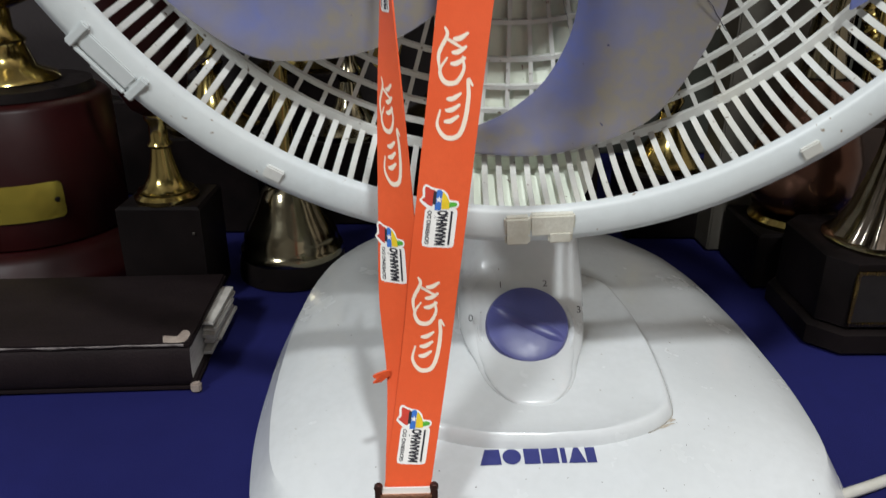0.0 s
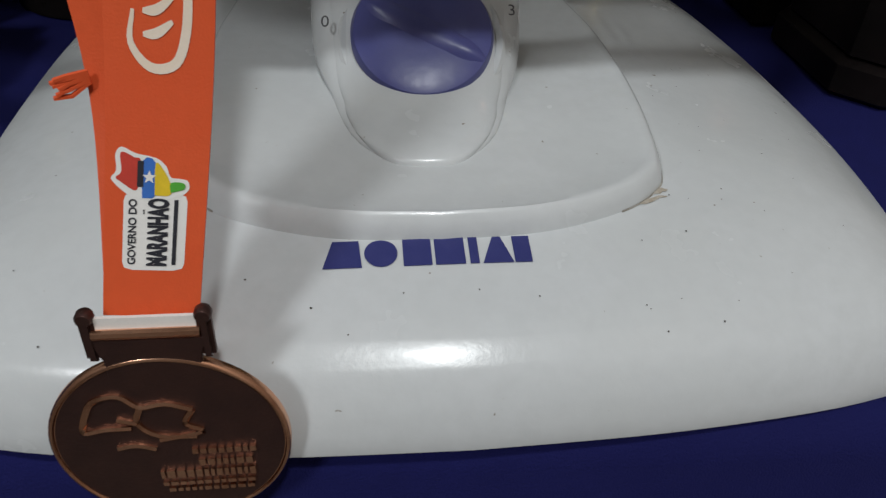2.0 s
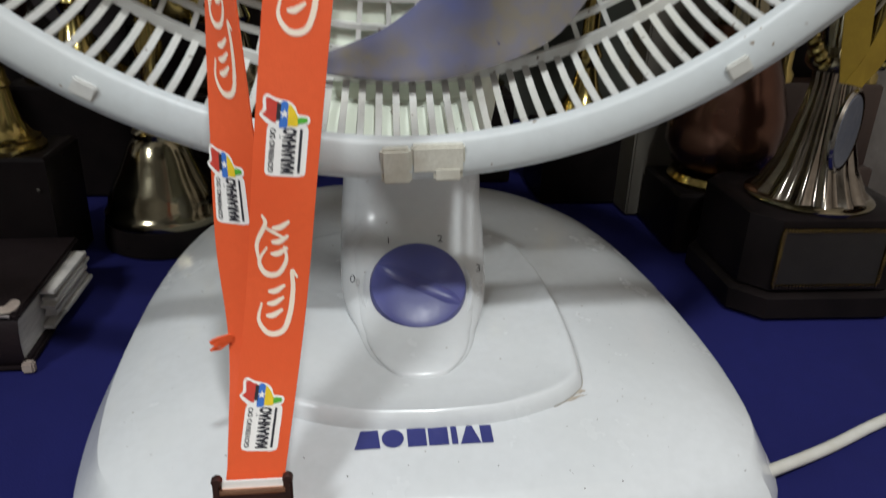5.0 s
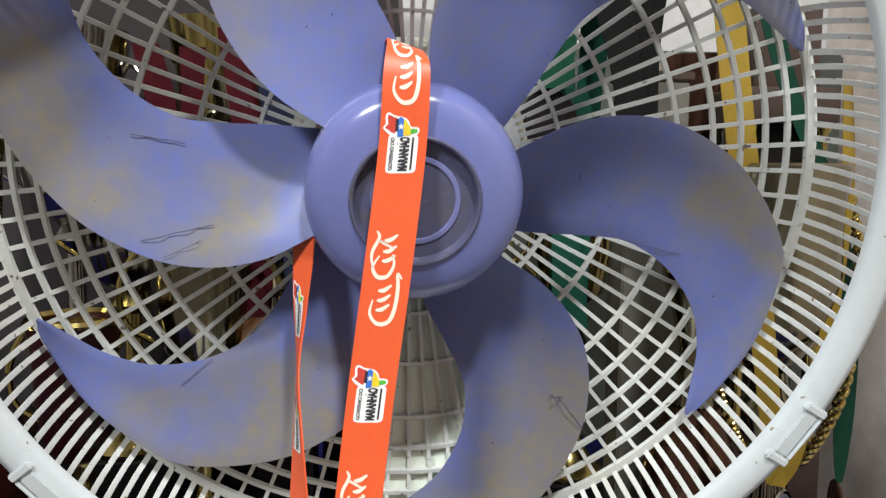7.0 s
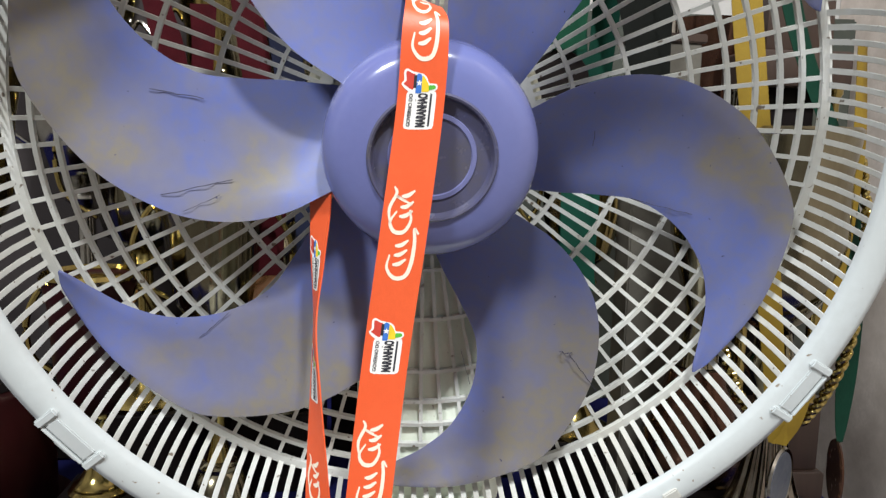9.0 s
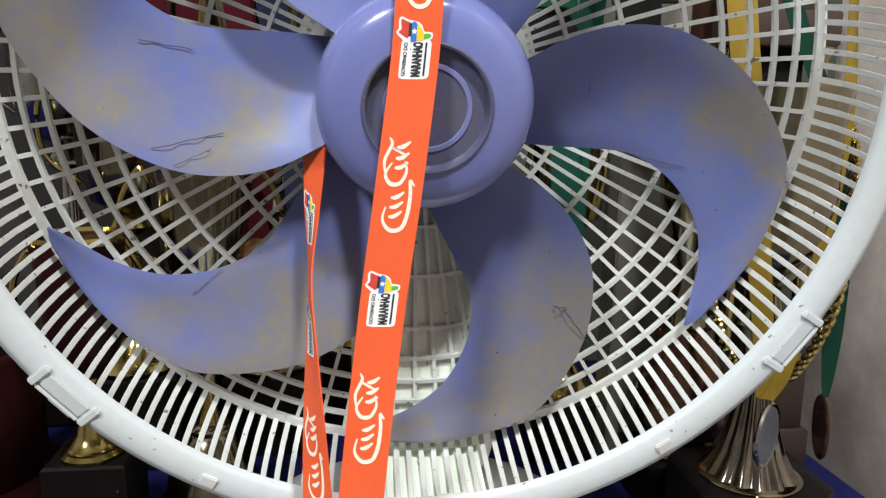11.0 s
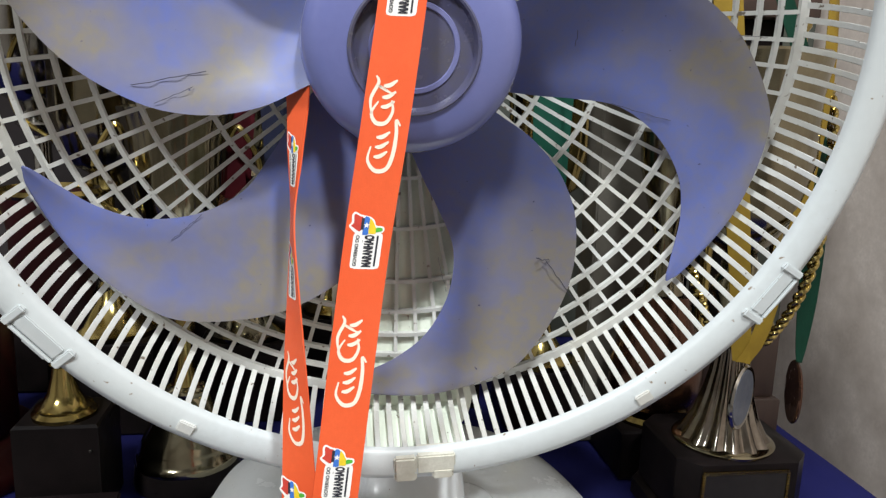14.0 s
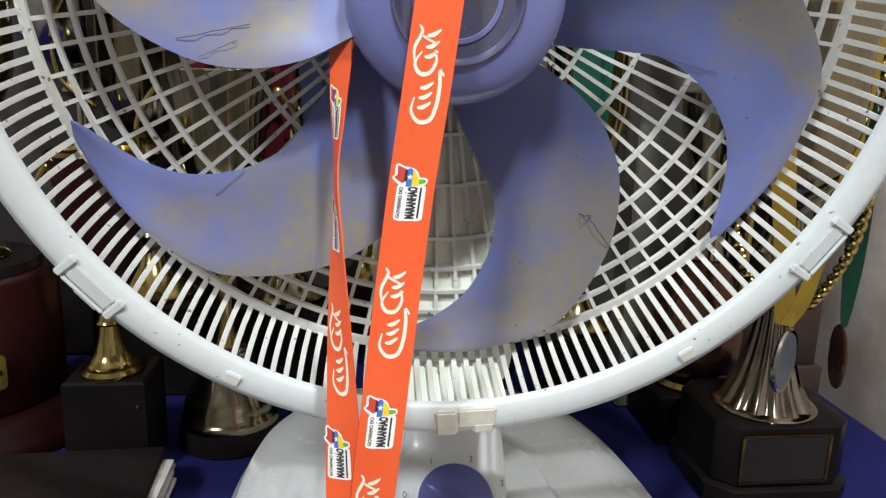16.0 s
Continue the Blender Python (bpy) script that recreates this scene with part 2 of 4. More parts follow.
structure("wall_front", bm, PLAINWALL, "unseen plaster wall facing the table, pale to bounce light")
bm = bmesh.new()
box(bm, (-2.3, -2.3, 2.45), (0.80, 1.16, 2.55))
structure("ceiling", bm, PALEWALL, "plain plaster ceiling")

# table with its cloth
table = thing("table", "table covered by a deep blue cloth", "table", (0, 0.4, -0.75))
bm = bmesh.new()
rng = random.Random(4)
N, Mx = 60, 70
X0, X1, Y0, Y1 = -1.1, 0.465, 0.267, 1.0


def cloth_z(x, y):
    flat = 0.0012 * noise.noise((x * 9, y * 9, 0.3)) - 0.0012
    return flat


vs = [[bm.verts.new((X0 + (X1 - X0) * i / Mx, Y0 + (Y1 - Y0) * j / N, cloth_z(X0 + (X1 - X0) * i / Mx, Y0 + (Y1 - Y0) * j / N))) for i in range(Mx + 1)] for j in range(N + 1)]
for j in range(N):
    for i in range(Mx):
        bm.faces.new((vs[j][i], vs[j][i + 1], vs[j + 1][i + 1], vs[j + 1][i]))
for row, d in ((vs[0], (0, -0.012)), (list(reversed(vs[N])), (0, 0.012)), ([r[Mx] for r in vs], (0.012, 0)), ([r[0] for r in reversed(vs)], (-0.012, 0))):
    prev = row
    for k, (out, drop) in enumerate(((0.6, 0.004), (1.0, 0.014), (1.2, 0.20), (1.3, 0.42))):
        cur = []
        for v in row:
            w = 0.0035 * (math.sin((v.co.x + v.co.y) * 41) + 0.6 * math.sin((v.co.x - v.co.y) * 97 + 1)) * (k >= 2)
            cur.append(bm.verts.new((v.co.x + d[0] * (out + w * 60), v.co.y + d[1] * (out + w * 60), v.co.z - drop)))
        for i in range(len(row) - 1):
            bm.faces.new((prev[i], prev[i + 1], cur[i + 1], cur[i]))
        prev = cur
cl = part("tablecloth", bm, CLOTH, table, "deep blue tablecloth")
bm = bmesh.new()
box(bm, (X0 + 0.01, Y0 + 0.01, -0.035), (X1 - 0.01, Y1 - 0.01, -0.006))
part("tabletop", bm, BLACK, table)
for sx in (X0 + 0.06, X1 - 0.06):
    for sy in (Y0 + 0.06, Y1 - 0.06):
        bm = bmesh.new()
        box(bm, (sx - 0.025, sy - 0.025, -0.75), (sx + 0.025, sy + 0.025, -0.035))
        part("leg", bm, BLACK, table)

# ---------------------------------------------------------------- the fan
fan = thing("desk_fan", "white desk fan, dusty violet blades, front guard missing", "fan", (0.0575, 0.40, 0.0))
CX, CY = 0.0570, 0.42
TURN = radians(2.2)
HALF = [(0.0, 0.2510), (0.05, 0.2525), (0.095, 0.2565), (0.120, 0.2612), (0.1305, 0.2648), (0.1365, 0.2730), (0.1430, 0.2850), (0.1485, 0.305), (0.1535, 0.345), (0.155, 0.39), (0.1535, 0.45), (0.146, 0.515), (0.128, 0.57), (0.085, 0.622), (0.0, 0.648)]
pol = []
for x, y in smooth_line(HALF, 6):
    pol.append((math.atan2(x, -(y - CY)), math.hypot(x, y - CY)))
PA, PR = [p[0] for p in pol], [p[1] for p in pol]


def base_r(x, y):
    return float(np.interp(abs(math.atan2(x, -y)), PA, PR))


# height over the share of the way in from the edge: rolled along the front, a bevelled skirt along the sides
SHELL = [(0.0, 0.003), (0.010, 0.009), (0.022, 0.0135), (0.045, 0.0190), (0.068, 0.0220), (0.078, 0.0232), (0.09, 0.0245), (0.15, 0.0290), (0.24, 0.0335), (0.35, 0.0370), (0.5, 0.0405), (0.7, 0.043), (1.0, 0.045)]
SKIRT = [(0.0, 0.003), (0.010, 0.0058), (0.022, 0.0092), (0.045, 0.0160), (0.068, 0.0232), (0.078, 0.0242), (0.09, 0.0253), (0.15, 0.0302), (0.24, 0.0348), (0.35, 0.0378), (0.5, 0.0408), (0.7, 0.043), (1.0, 0.045)]


def shell_z(s, x, y):
    """Height at a share s of the way in, towards (x, y) from the middle of the base."""
    f = min(1.0, max(0.0, (abs(math.degrees(math.atan2(x, -y))) - 39) / 8))
    return (1 - f) * float(np.interp(s, [q[0] for q in SHELL], [q[1] for q in SHELL])) + f * float(np.interp(s, [q[0] for q in SKIRT], [q[1] for q in SKIRT]))


def base_z(x, y):
    """Height of the base's dome above the cloth."""
    dx, dy = x - CX, y - CY
    dx, dy = dx * math.cos(TURN) + dy * math.sin(TURN), dy * math.cos(TURN) - dx * math.sin(TURN)
    d = math.hypot(dx, dy)
    if d < 1e-6:
        return SHELL[-1][1]
    return shell_z(1 - d / base_r(dx, dy), dx, dy)


bm = bmesh.new()
NB = 160
fine = []
for a, c in zip(SHELL, SHELL[1:]):
    for k in range(2):
        fine.append(a[0] + (c[0] - a[0]) * k / 2)
fine.append(0.97)
rings = []
for s, z in [(0.03, -0.0005), (0.0, 0.0)] + [(s, None) for s in fine]:
    ring = []
    for i in range(NB):
        a = 2 * math.pi * i / NB
        x, y = math.sin(a), -math.cos(a)
        r = base_r(x, y) * (1 - s)
        h = shell_z(s, x, y) if z is None else z
        x, y = x * math.cos(TURN) - y * math.sin(TURN), x * math.sin(TURN) + y * math.cos(TURN)
        ring.append((CX + r * x, CY + r * y, h))
    rings.append(ring)
grid_faces(bm, rings, True, True, True)
part("base", bm, WHITE, fan, "glossy white domed plastic base", 24)

# raised panel on the base
PCX, PCY = 0.054, 0.355
PANEL = [(0.0, -0.0600), (0.028, -0.0580), (0.050, -0.0515), (0.0615, -0.0440), (0.0658, -0.036), (0.0680, -0.012), (0.0692, 0.025), (0.0670, 0.065), (0.056, 0.098), (0.0, 0.118)]
half = smooth_line(PANEL, 5)
outline = [(x, y) for x, y in half] + [(-x, y) for x, y in reversed(half[1:-1])]
outline = [(x * math.cos(TURN) - y * math.sin(TURN), x * math.sin(TURN) + y * math.cos(TURN)) for x, y in outline]
bm = bmesh.new()
rings = []
for s, dz in ((1.038, -0.0012), (1.034, 0.0012), (1.024, 0.0036), (1.004, 0.0060), (0.985, 0.0066), (0.960, 0.0060), (0.8, 0.0046), (0.5, 0.0036), (0.1, 0.0036)):
    rings.append([(PCX + x * s, PCY + y * s, base_z(PCX + x * s, PCY + y * s) + dz) for x, y in outline])
grid_faces(bm, rings, True, False, True)
part("raised_panel", bm, WHITE, fan, "raised rounded panel", 45)
SEAM = material("dusty_seam", (0.22, 0.20, 0.17), 0.8, second=(0.42, 0.40, 0.36), scale=200)
seam = [(PCX + x * 1.036, PCY + y * 1.036) for x, y in outline]
for side in (1, -1):
    bm = bmesh.new()
    tube(bm, [(x, y, base_z(x, y) + 0.0001) for x, y in seam if (x - PCX) * side > 0.045 and y > PCY - 0.052], 0.0004, 5)
    part("panel_seam", bm, SEAM, fan, "thin dusty seam")

# control neck
NX = 0.0535
SECT = [(0.030, 0.316, 0.020), (0.0400, 0.3175, 0.0235), (0.0437, 0.3215, 0.0285), (0.0458, 0.3340, 0.0315), (0.0485, 0.3450, 0.0352), (0.0545, 0.3560, 0.0365), (0.0690, 0.3765, 0.0366), (0.0790, 0.3895, 0.0362),
        (0.090, 0.3965, 0.0355), (0.105, 0.3985, 0.0348), (0.128, 0.396, 0.0340)]


def neck_ring(z, front, hw, back=0.485):
    out = []
    cy, hd = (front + back) / 2, (back - front) / 2
    boxy = float(np.interp(z, [0.036, 0.075], [0.62, 0.30]))
    for i in range(64):
        a = 2 * math.pi * i / 64
        c, s = math.cos(a), math.sin(a)
        out.append((NX + hw * math.copysign(abs(c) ** 0.62, c), cy + hd * math.copysign(abs(s) ** boxy, s), z))
    return out


bm = bmesh.new()
grid_faces(bm, [neck_ring(*q) for q in smooth_line(SECT, 4)], True, True, True)
part("control_neck", bm, WHITE, fan, "white control neck")
bm = bmesh.new()
grid_faces(bm, [neck_ring(q[0] + 0.001, q[1] - 0.0012, q[2] * 0.88, 0.46) for q in smooth_line(SECT, 4)][3:], True, True, True)
part("face_plate", bm, WHITE, fan, "raised control face")
bm = bmesh.new()
grid_faces(bm, [neck_ring(*q) for q in smooth_line([(0.122, 0.392, 0.0355), (0.128, 0.388, 0.0375), (0.145, 0.382, 0.039), (0.18, 0.383, 0.041), (0.23, 0.388, 0.043), (0.29, 0.394, 0.044)], 4)], True, True, True)
part("neck_cover", bm, CREAM, fan, "yellowed neck cover behind the guard")
NF = Vector((0, -1, 1.29)).normalized()
DC = Vector((0.0543, 0.3670, 0.0575))
DM = Matrix.Translation(DC) @ NF.to_track_quat("Z", "Y").to_matrix().to_4x4()
bm = bmesh.new()
lathe(bm, [(0.0268, -0.006), (0.0268, 0.0020), (0.0258, 0.0030), (0.0238, 0.0026), (0.0232, -0.003)], DM, 64)
part("dial_collar", bm, WHITE, fan)
bm = bmesh.new()
lathe(bm, [(0.0226, -0.003), (0.0226, 0.006), (0.0216, 0.0078), (0.019, 0.0086), (0.010, 0.0092), (0.0, 0.0094)], DM, 64)
dial = part("dial", bm, DIAL, fan, "round violet-blue speed dial")
bm = bmesh.new()
TILTM = DM @ pose(0, 0, 0.0082, 0, 0, -28)
rings = []
for k in range(15):
    x = -0.0212 + 0.0424 * k / 14
    w = 0.0095 * math.sqrt(max(0.03, 1 - (x / 0.0218) ** 2))
    rings.append([TILTM @ Vector((x, w * (q / 5 - 1), -0.0008 + 0.0030 * math.sin(math.pi * q / 10) ** 2 * min(1, w / 0.006))) for q in range(11)])
grid_faces(bm, rings, False)
part("grip_ridge", bm, DIAL, dial)


def text_mesh(body, size, bold=0.0):
    """The outlines of a word as vertices and faces, centred on its own plane."""
    cu = bpy.data.curves.new("word", "FONT")
    cu.body, cu.size, cu.align_x, cu.align_y, cu.offset = body, size, "CENTER", "CENTER", bold
    ob = new("word", cu)
    bpy.context.view_layer.update()
    me = bpy.data.meshes.new_from_object(ob.evaluated_get(bpy.context.evaluated_depsgraph_get()))
    vs, fs = [v.co.copy() for v in me.vertices], [tuple(p.vertices) for p in me.polygons]
    bpy.data.objects.remove(ob)
    bpy.data.curves.remove(cu)
    bpy.data.meshes.remove(me)
    return vs, fs


def laid(name, vs, fs, place, mat, parent, label=""):
    """Lays a flat figure on a surface, through the function place(u, v)."""
    bm = bmesh.new()
    bv = [bm.verts.new(place(v[0], v[1])) for v in vs]
    for f in fs:
        try:
            bm.faces.new([bv[i] for i in f])
        except ValueError:
            pass
    return part(name, bm, mat, parent, label, 0)


for digit, u, v in (("0", -0.0305, 0.010), ("1", -0.0135, 0.0300), ("2", 0.0115, 0.0310), ("3", 0.0290, 0.0150)):
    vs, fs = text_mesh(digit, 0.0055)

    def on_neck(a, c, u=u, v=v):
        p = DM @ Vector((u + a, v + c, 0))
        x, y, z = p
        zf = np.interp(z, [q[0] for q in SECT], [q[1] for q in SECT])
        return (x, float(zf) - 0.0019, z + 0.0004)
    laid("digit", vs, fs, on_neck, GREYINK, fan, "printed speed number " + digit)

# grime in the panel's corner, specks of dust, and the moulding notch
GRIMEDIRT = material("brown_grime", (0.30, 0.24, 0.17), 0.8, second=(0.5, 0.46, 0.4), scale=400, amount=0.45)
DUST = material("dark_speck", (0.06, 0.05, 0.045), 0.8, scale=300)


def on_base(x, y, lift=0.0003):
    return (x, y, base_z(x, y) + lift)


rng = random.Random(8)
for gx, gy, gl, gw in ((0.1145, 0.3075, 0.016, 0.0009), (0.1205, 0.3120, 0.006, 0.0010), (0.1020, 0.3025, 0.010, 0.0008)):
    line = [(gx - gl / 2 + gl * k / 7, gy + 0.32 * (gl * k / 7 - gl / 2) + rng.uniform(-1, 1) * gw * 0.4) for k in range(8)]
    bm = bmesh.new()
    grid_faces(bm, [[on_base(x, y - gw * math.sin(math.pi * (k + 0.5) / 8)), on_base(x, y + gw * math.sin(math.pi * (k + 0.5) / 8))] for k, (x, y) in enumerate(line)], False)
    part("grime", bm, GRIMEDIRT, fan, "brown grime", 0)
bm = bmesh.new()
for k in range(85):
    x, y, q = rng.uniform(-0.07, 0.19), rng.uniform(0.262, 0.40), rng.uniform(0.00012, 0.0003)
    vs = [bm.verts.new(on_base(x + q * math.cos(t) * rng.uniform(0.6, 1.6), y + q * math.sin(t))) for t in (0.3, 1.7, 2.9, 4.2, 5.4)]
    bm.faces.new(vs)
tagged(part("dust_speck", bm, DUST, fan, "scattered dark dust specks", 0), kind="stuff")
bm = bmesh.new()
prism(bm, [(0.0572, 0.2512), (0.0598, 0.2512), (0.0585, 0.2532)], -0.0005, 0.0024)
part("moulding_notch", bm, HUBDARK, fan, "small dark notch")

# maker's mark: seven plain shapes in dark blue on the base
def mark_shape(kind, w, h):
    if kind == "round":
        return [(w / 2 * math.cos(2 * math.pi * k / 24), h / 2 * math.sin(2 * math.pi * k / 24)) for k in range(24)]
    if kind == "peak":
        return [(-w / 2, -h / 2), (w / 2, -h / 2), (w * 0.16, h / 2), (-w * 0.10, h / 2)]
    lean = 0.16 * w if kind == "lean" else 0.0
    return [(-w / 2, -h / 2), (w / 2, -h / 2), (w / 2 - lean * 0.4, h / 2), (-w / 2 + lean * 1.6, h / 2)]


for kind, mx, mw in (("lean", -0.0226, 0.0100), ("round", -0.0126, 0.0086), ("block", -0.0032, 0.0074), ("block", 0.0053, 0.0078), ("block", 0.0116, 0.0024), ("peak", 0.0178, 0.0082), ("block", 0.0245, 0.0046)):
    bm = bmesh.new()
    flat = mark_shape(kind, mw, 0.0082)
    ring = []
    for u, v in flat:
        x, y = 0.0531 + (mx + u) * math.cos(TURN) - v * math.sin(TURN), 0.2890 + (mx + u) * math.sin(TURN) + v
        ring.append(bm.verts.new((x, y, base_z(x, y) + 0.0004)))
    mid = bm.verts.new((0.0531 + mx, 0.2890 + mx * math.sin(TURN), base_z(0.0531 + mx, 0.2890 + mx * math.sin(TURN)) + 0.0005))
    for p, q in zip(ring, ring[1:] + ring[:1]):
        bm.faces.new((mid, p, q))
    part("maker_mark", bm, INK, fan, "dark blue printed plain shape", 0)

# guard, rotor and motor share the axis of the head
HEAD = Matrix.Translation((0.0386, 0.3011, 0.3428)) @ pose(0, 0, 0, 11.36, 0, -1.24) @ Matrix(((1, 0, 0, 0), (0, 0, -1, 0), (0, 1, 0, 0), (0, 0, 0, 1)))


def head(r, a, h):
    return HEAD @ Vector((r * math.cos(radians(a)), r * math.sin(radians(a)), h))


bm = bmesh.new()
RIMP = [(0.1985, 0.0180), (0.1990, 0.0205), (0.2010, 0.0222), (0.2050, 0.0235), (0.2105, 0.0245), (0.2142, 0.0230), (0.2160, 0.018), (0.2155, 0.006), (0.2130, 0.004), (0.2120, 0.008), (0.2100, 0.0165), (0.2040, 0.0165), (0.2000, 0.0165)]
rings = [[head(r, 360 * i / 144, h) for i in range(144)] for r, h in RIMP + RIMP[:1]]
grid_faces(bm, rings, True)
guard = part("rear_guard", bm, RIM, fan, "white plastic rear guard rim", 50)


def bar_mesh(name, line, wide, deep, mat):
    """One bar of the guard along a line of (radius, height), square in section, in the head's own frame."""
    bm = bmesh.new()
    rings = []
    for i, (r, h) in enumerate(line):
        rings.append([(r, -wide / 2, h + deep / 2), (r, wide / 2, h + deep / 2), (r - 0.0003, wide / 2 * 0.8, h - deep / 2), (r - 0.0003, -wide / 2 * 0.8, h - deep / 2)])
    grid_faces(bm, rings, True, True, True)
    return finish(name, bm, mat, 0)


def dish(r):
    return -0.032 - 0.035 * (1 - (r / 0.198) ** 2)


SLATLINE = [(0.2010, 0.0185), (0.2022, 0.008), (0.2025, -0.004), (0.2015, -0.018), (0.1975, -0.032)]
slat_me = bar_mesh("slat", SLATLINE, 0.0029, 0.0022, GRILLE)
spoke_me = bar_mesh("spoke", [(r, dish(r)) for r in (0.052, 0.08, 0.11, 0.14, 0.17, 0.197)], 0.0021, 0.0028, GRILLE)


def on_head(name, me, angle, parent):
    ob = new(name, me)
    ob.parent = parent
    ob.matrix_parent_inverse = parent.matrix_world.inverted()
    ob.matrix_basis = HEAD @ pose(0, 0, 0, 0, 0, angle)
    return ob


for r, w in ((0.056, 0.006), (0.079, 0.0020), (0.107, 0.0022), (0.1365, 0.0023), (0.1533, 0.0023), (0.166, 0.0023), (0.177, 0.0023), (0.1865, 0.0023), (0.1965, 0.0046)):
    bm = bmesh.new()
    h = dish(r) + 0.0004
    sec = [(r - w / 2, h + 0.0015), (r + w / 2, h + 0.0015), (r + w / 2, h - 0.0013), (r - w / 2, h - 0.0013)]
    grid_faces(bm, [[head(a, 360 * i / 120, c) for i in range(120)] for a, c in sec + sec[:1]], True)
    part("guard_ring", bm, GRILLE, guard)

# latches on the rim: recessed windows with two lugs
for a in (-31, -141.5, 24, 84, 144):
    bm = bmesh.new()
    m = HEAD @ pose(0, 0, 0, 0, 0, a)
    for lo, hi in (((0.2030, -0.0165, 0.018), (0.2150, -0.0125, 0.0253)), ((0.2030, 0.0125, 0.018), (0.2150, 0.0165, 0.0253)), ((0.2132, -0.0125, 0.018), (0.2152, 0.0125, 0.0249)), ((0.2135, -0.004, 0.012), (0.2168, 0.010, 0.0235))):
        box(bm, lo, hi, m, 0.0007)
    box(bm, (0.2050, -0.0118, 0.018), (0.2125, 0.0118, 0.0246), m, 0.0006)
    part("latch", bm, RIM, guard)
for a in (-53.5, -120, 6, 66, 126, -174):
    bm = bmesh.new()
    m = HEAD @ pose(0, 0, 0, 0, 0, a)
    box(bm, (0.2045, -0.0042, 0.022), (0.2105, 0.0042, 0.0252), m, 0.0006)
    part("rim_lug", bm, GRILLE, guard)
bm = bmesh.new()
m = HEAD @ pose(0, 0, 0, 0, 0, -86.5)
box(bm, (0.2005, -0.0155, 0.014), (0.2150, -0.0040, 0.0254), m, 0.001)
box(bm, (0.2085, 0.0040, 0.014), (0.2148, 0.0150, 0.0252), m, 0.001)
box(bm, (0.2000, -0.0040, 0.014), (0.2110, 0.0160, 0.0248), m, 0.0008)
part("bottom_clip", bm, GRIME, guard, "grimy yellowed bottom clip")

# motor behind the guard
bm = bmesh.new()
lathe(bm, [(0.0, -0.066), (0.05, -0.067), (0.062, -0.072), (0.066, -0.085), (0.064, -0.13), (0.054, -0.165), (0.03, -0.18), (0.0, -0.182)], HEAD, 56)
part("motor_housing", bm, CREAM, fan, "yellowed white motor housing")

# mounting plate close behind the guard's bars, folded forward under the slats
PLATE_LINE = [(r, dish(r) - 0.0026) for r in np.linspace(0.058, 0.199, 12)] + [(0.2058, -0.030), (0.2064, -0.018), (0.2064, -0.004), (0.2058, 0.011)]
rings = []
for i, (r, h) in enumerate(PLATE_LINE):
    cols = np.linspace(-0.036, 0.036, 13)
    front = [HEAD @ Vector((x, -math.sqrt(r * r - x * x), h)) for x in cols]
    back_r, back_h = (r, h - 0.003) if i < 12 else (r + 0.003, h)
    back = [HEAD @ Vector((x, -math.sqrt(back_r ** 2 - x * x), back_h)) for x in cols[::-1]]
    rings.append(front + back)
bm = bmesh.new()
grid_faces(bm, rings, True, True, True)
part("mounting_plate", bm, MINT, fan, "pale mint-white mounting plate", 40)

# rotor: six swept blades on a domed hub
UP = [(0.0490, 23.8), (0.0747, 24.6), (0.1008, 20.8), (0.1258, 14.4), (0.1529, 5.0), (0.1770, -5.6), (0.1868, -12.6), (0.1925, -24.5), (0.1925, -36.0), (0.1897, -39.8)]
LO = [(0.0490, -30.0), (0.0728, -21.3), (0.0892, -17.6), (0.1121, -15.4), (0.1364, -18.5), (0.1578, -24.0), (0.1720, -29.9), (0.1801, -35.3), (0.1861, -39.1), (0.1890, -40.0)]
HU = [-0.008, -0.008, -0.010, -0.012, -0.014, -0.016, -0.017, -0.019, -0.021, -0.021]
HL = [-0.036, -0.035, -0.034, -0.032, -0.030, -0.028, -0.027, -0.024, -0.021, -0.021]
up = smooth_line([(r * math.cos(radians(a)), r * math.sin(radians(a)), h) for (r, a), h in zip(UP, HU)], 5)
lo = smooth_line([(r * math.cos(radians(a)), r * math.sin(radians(a)), h) for (r, a), h in zip(LO, HL)], 5)
bm = bmesh.new()
NV = 12
for side in (0.0009, -0.0009):
    rows = []
    for u, l in zip(up, lo):
        row = []
        for k in range(NV + 1):
            f = k / NV
            p = u * (1 - f) + l * f
            camber = -0.003 * math.sin(math.pi * f) * min(1, np.linalg.norm(u - l) / 0.06)
            edge = min(1, min(f, 1 - f) * 9 + 0.12)
            row.append((p[0], p[1], p[2] + camber + side * edge))
        rows.append(row)
    if side > 0:
        top = grid_faces(bm, rows, False)
    else:
        low = grid_faces(bm, rows, False)
for i in range(len(up) - 1):
    for k in (0, NV):
        bm.faces.new((top[i][k], top[i + 1][k], low[i + 1][k], low[i][k]))
blade_me = finish("blade", bm, BLADE, 50)
bm = bmesh.new()
lathe(bm, [(0.0475, -0.05), (0.0490, -0.03), (0.0496, -0.014), (0.0492, -0.0060), (0.0480, -0.0006), (0.0458, 0.0030), (0.0425, 0.0055), (0.0380, 0.0070), (0.0325, 0.0082), (0.0284, 0.0088), (0.0282, -0.002), (0.0, -0.004)], HEAD, 72)
hub = part("hub", bm, HUB, fan, "glossy violet hub")
bm = bmesh.new()
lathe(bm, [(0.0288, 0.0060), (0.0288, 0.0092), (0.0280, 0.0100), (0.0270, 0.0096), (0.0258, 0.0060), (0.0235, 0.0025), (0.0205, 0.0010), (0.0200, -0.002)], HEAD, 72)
part("hub_groove", bm, HUBDARK, hub, "dark violet groove")
bm = bmesh.new()
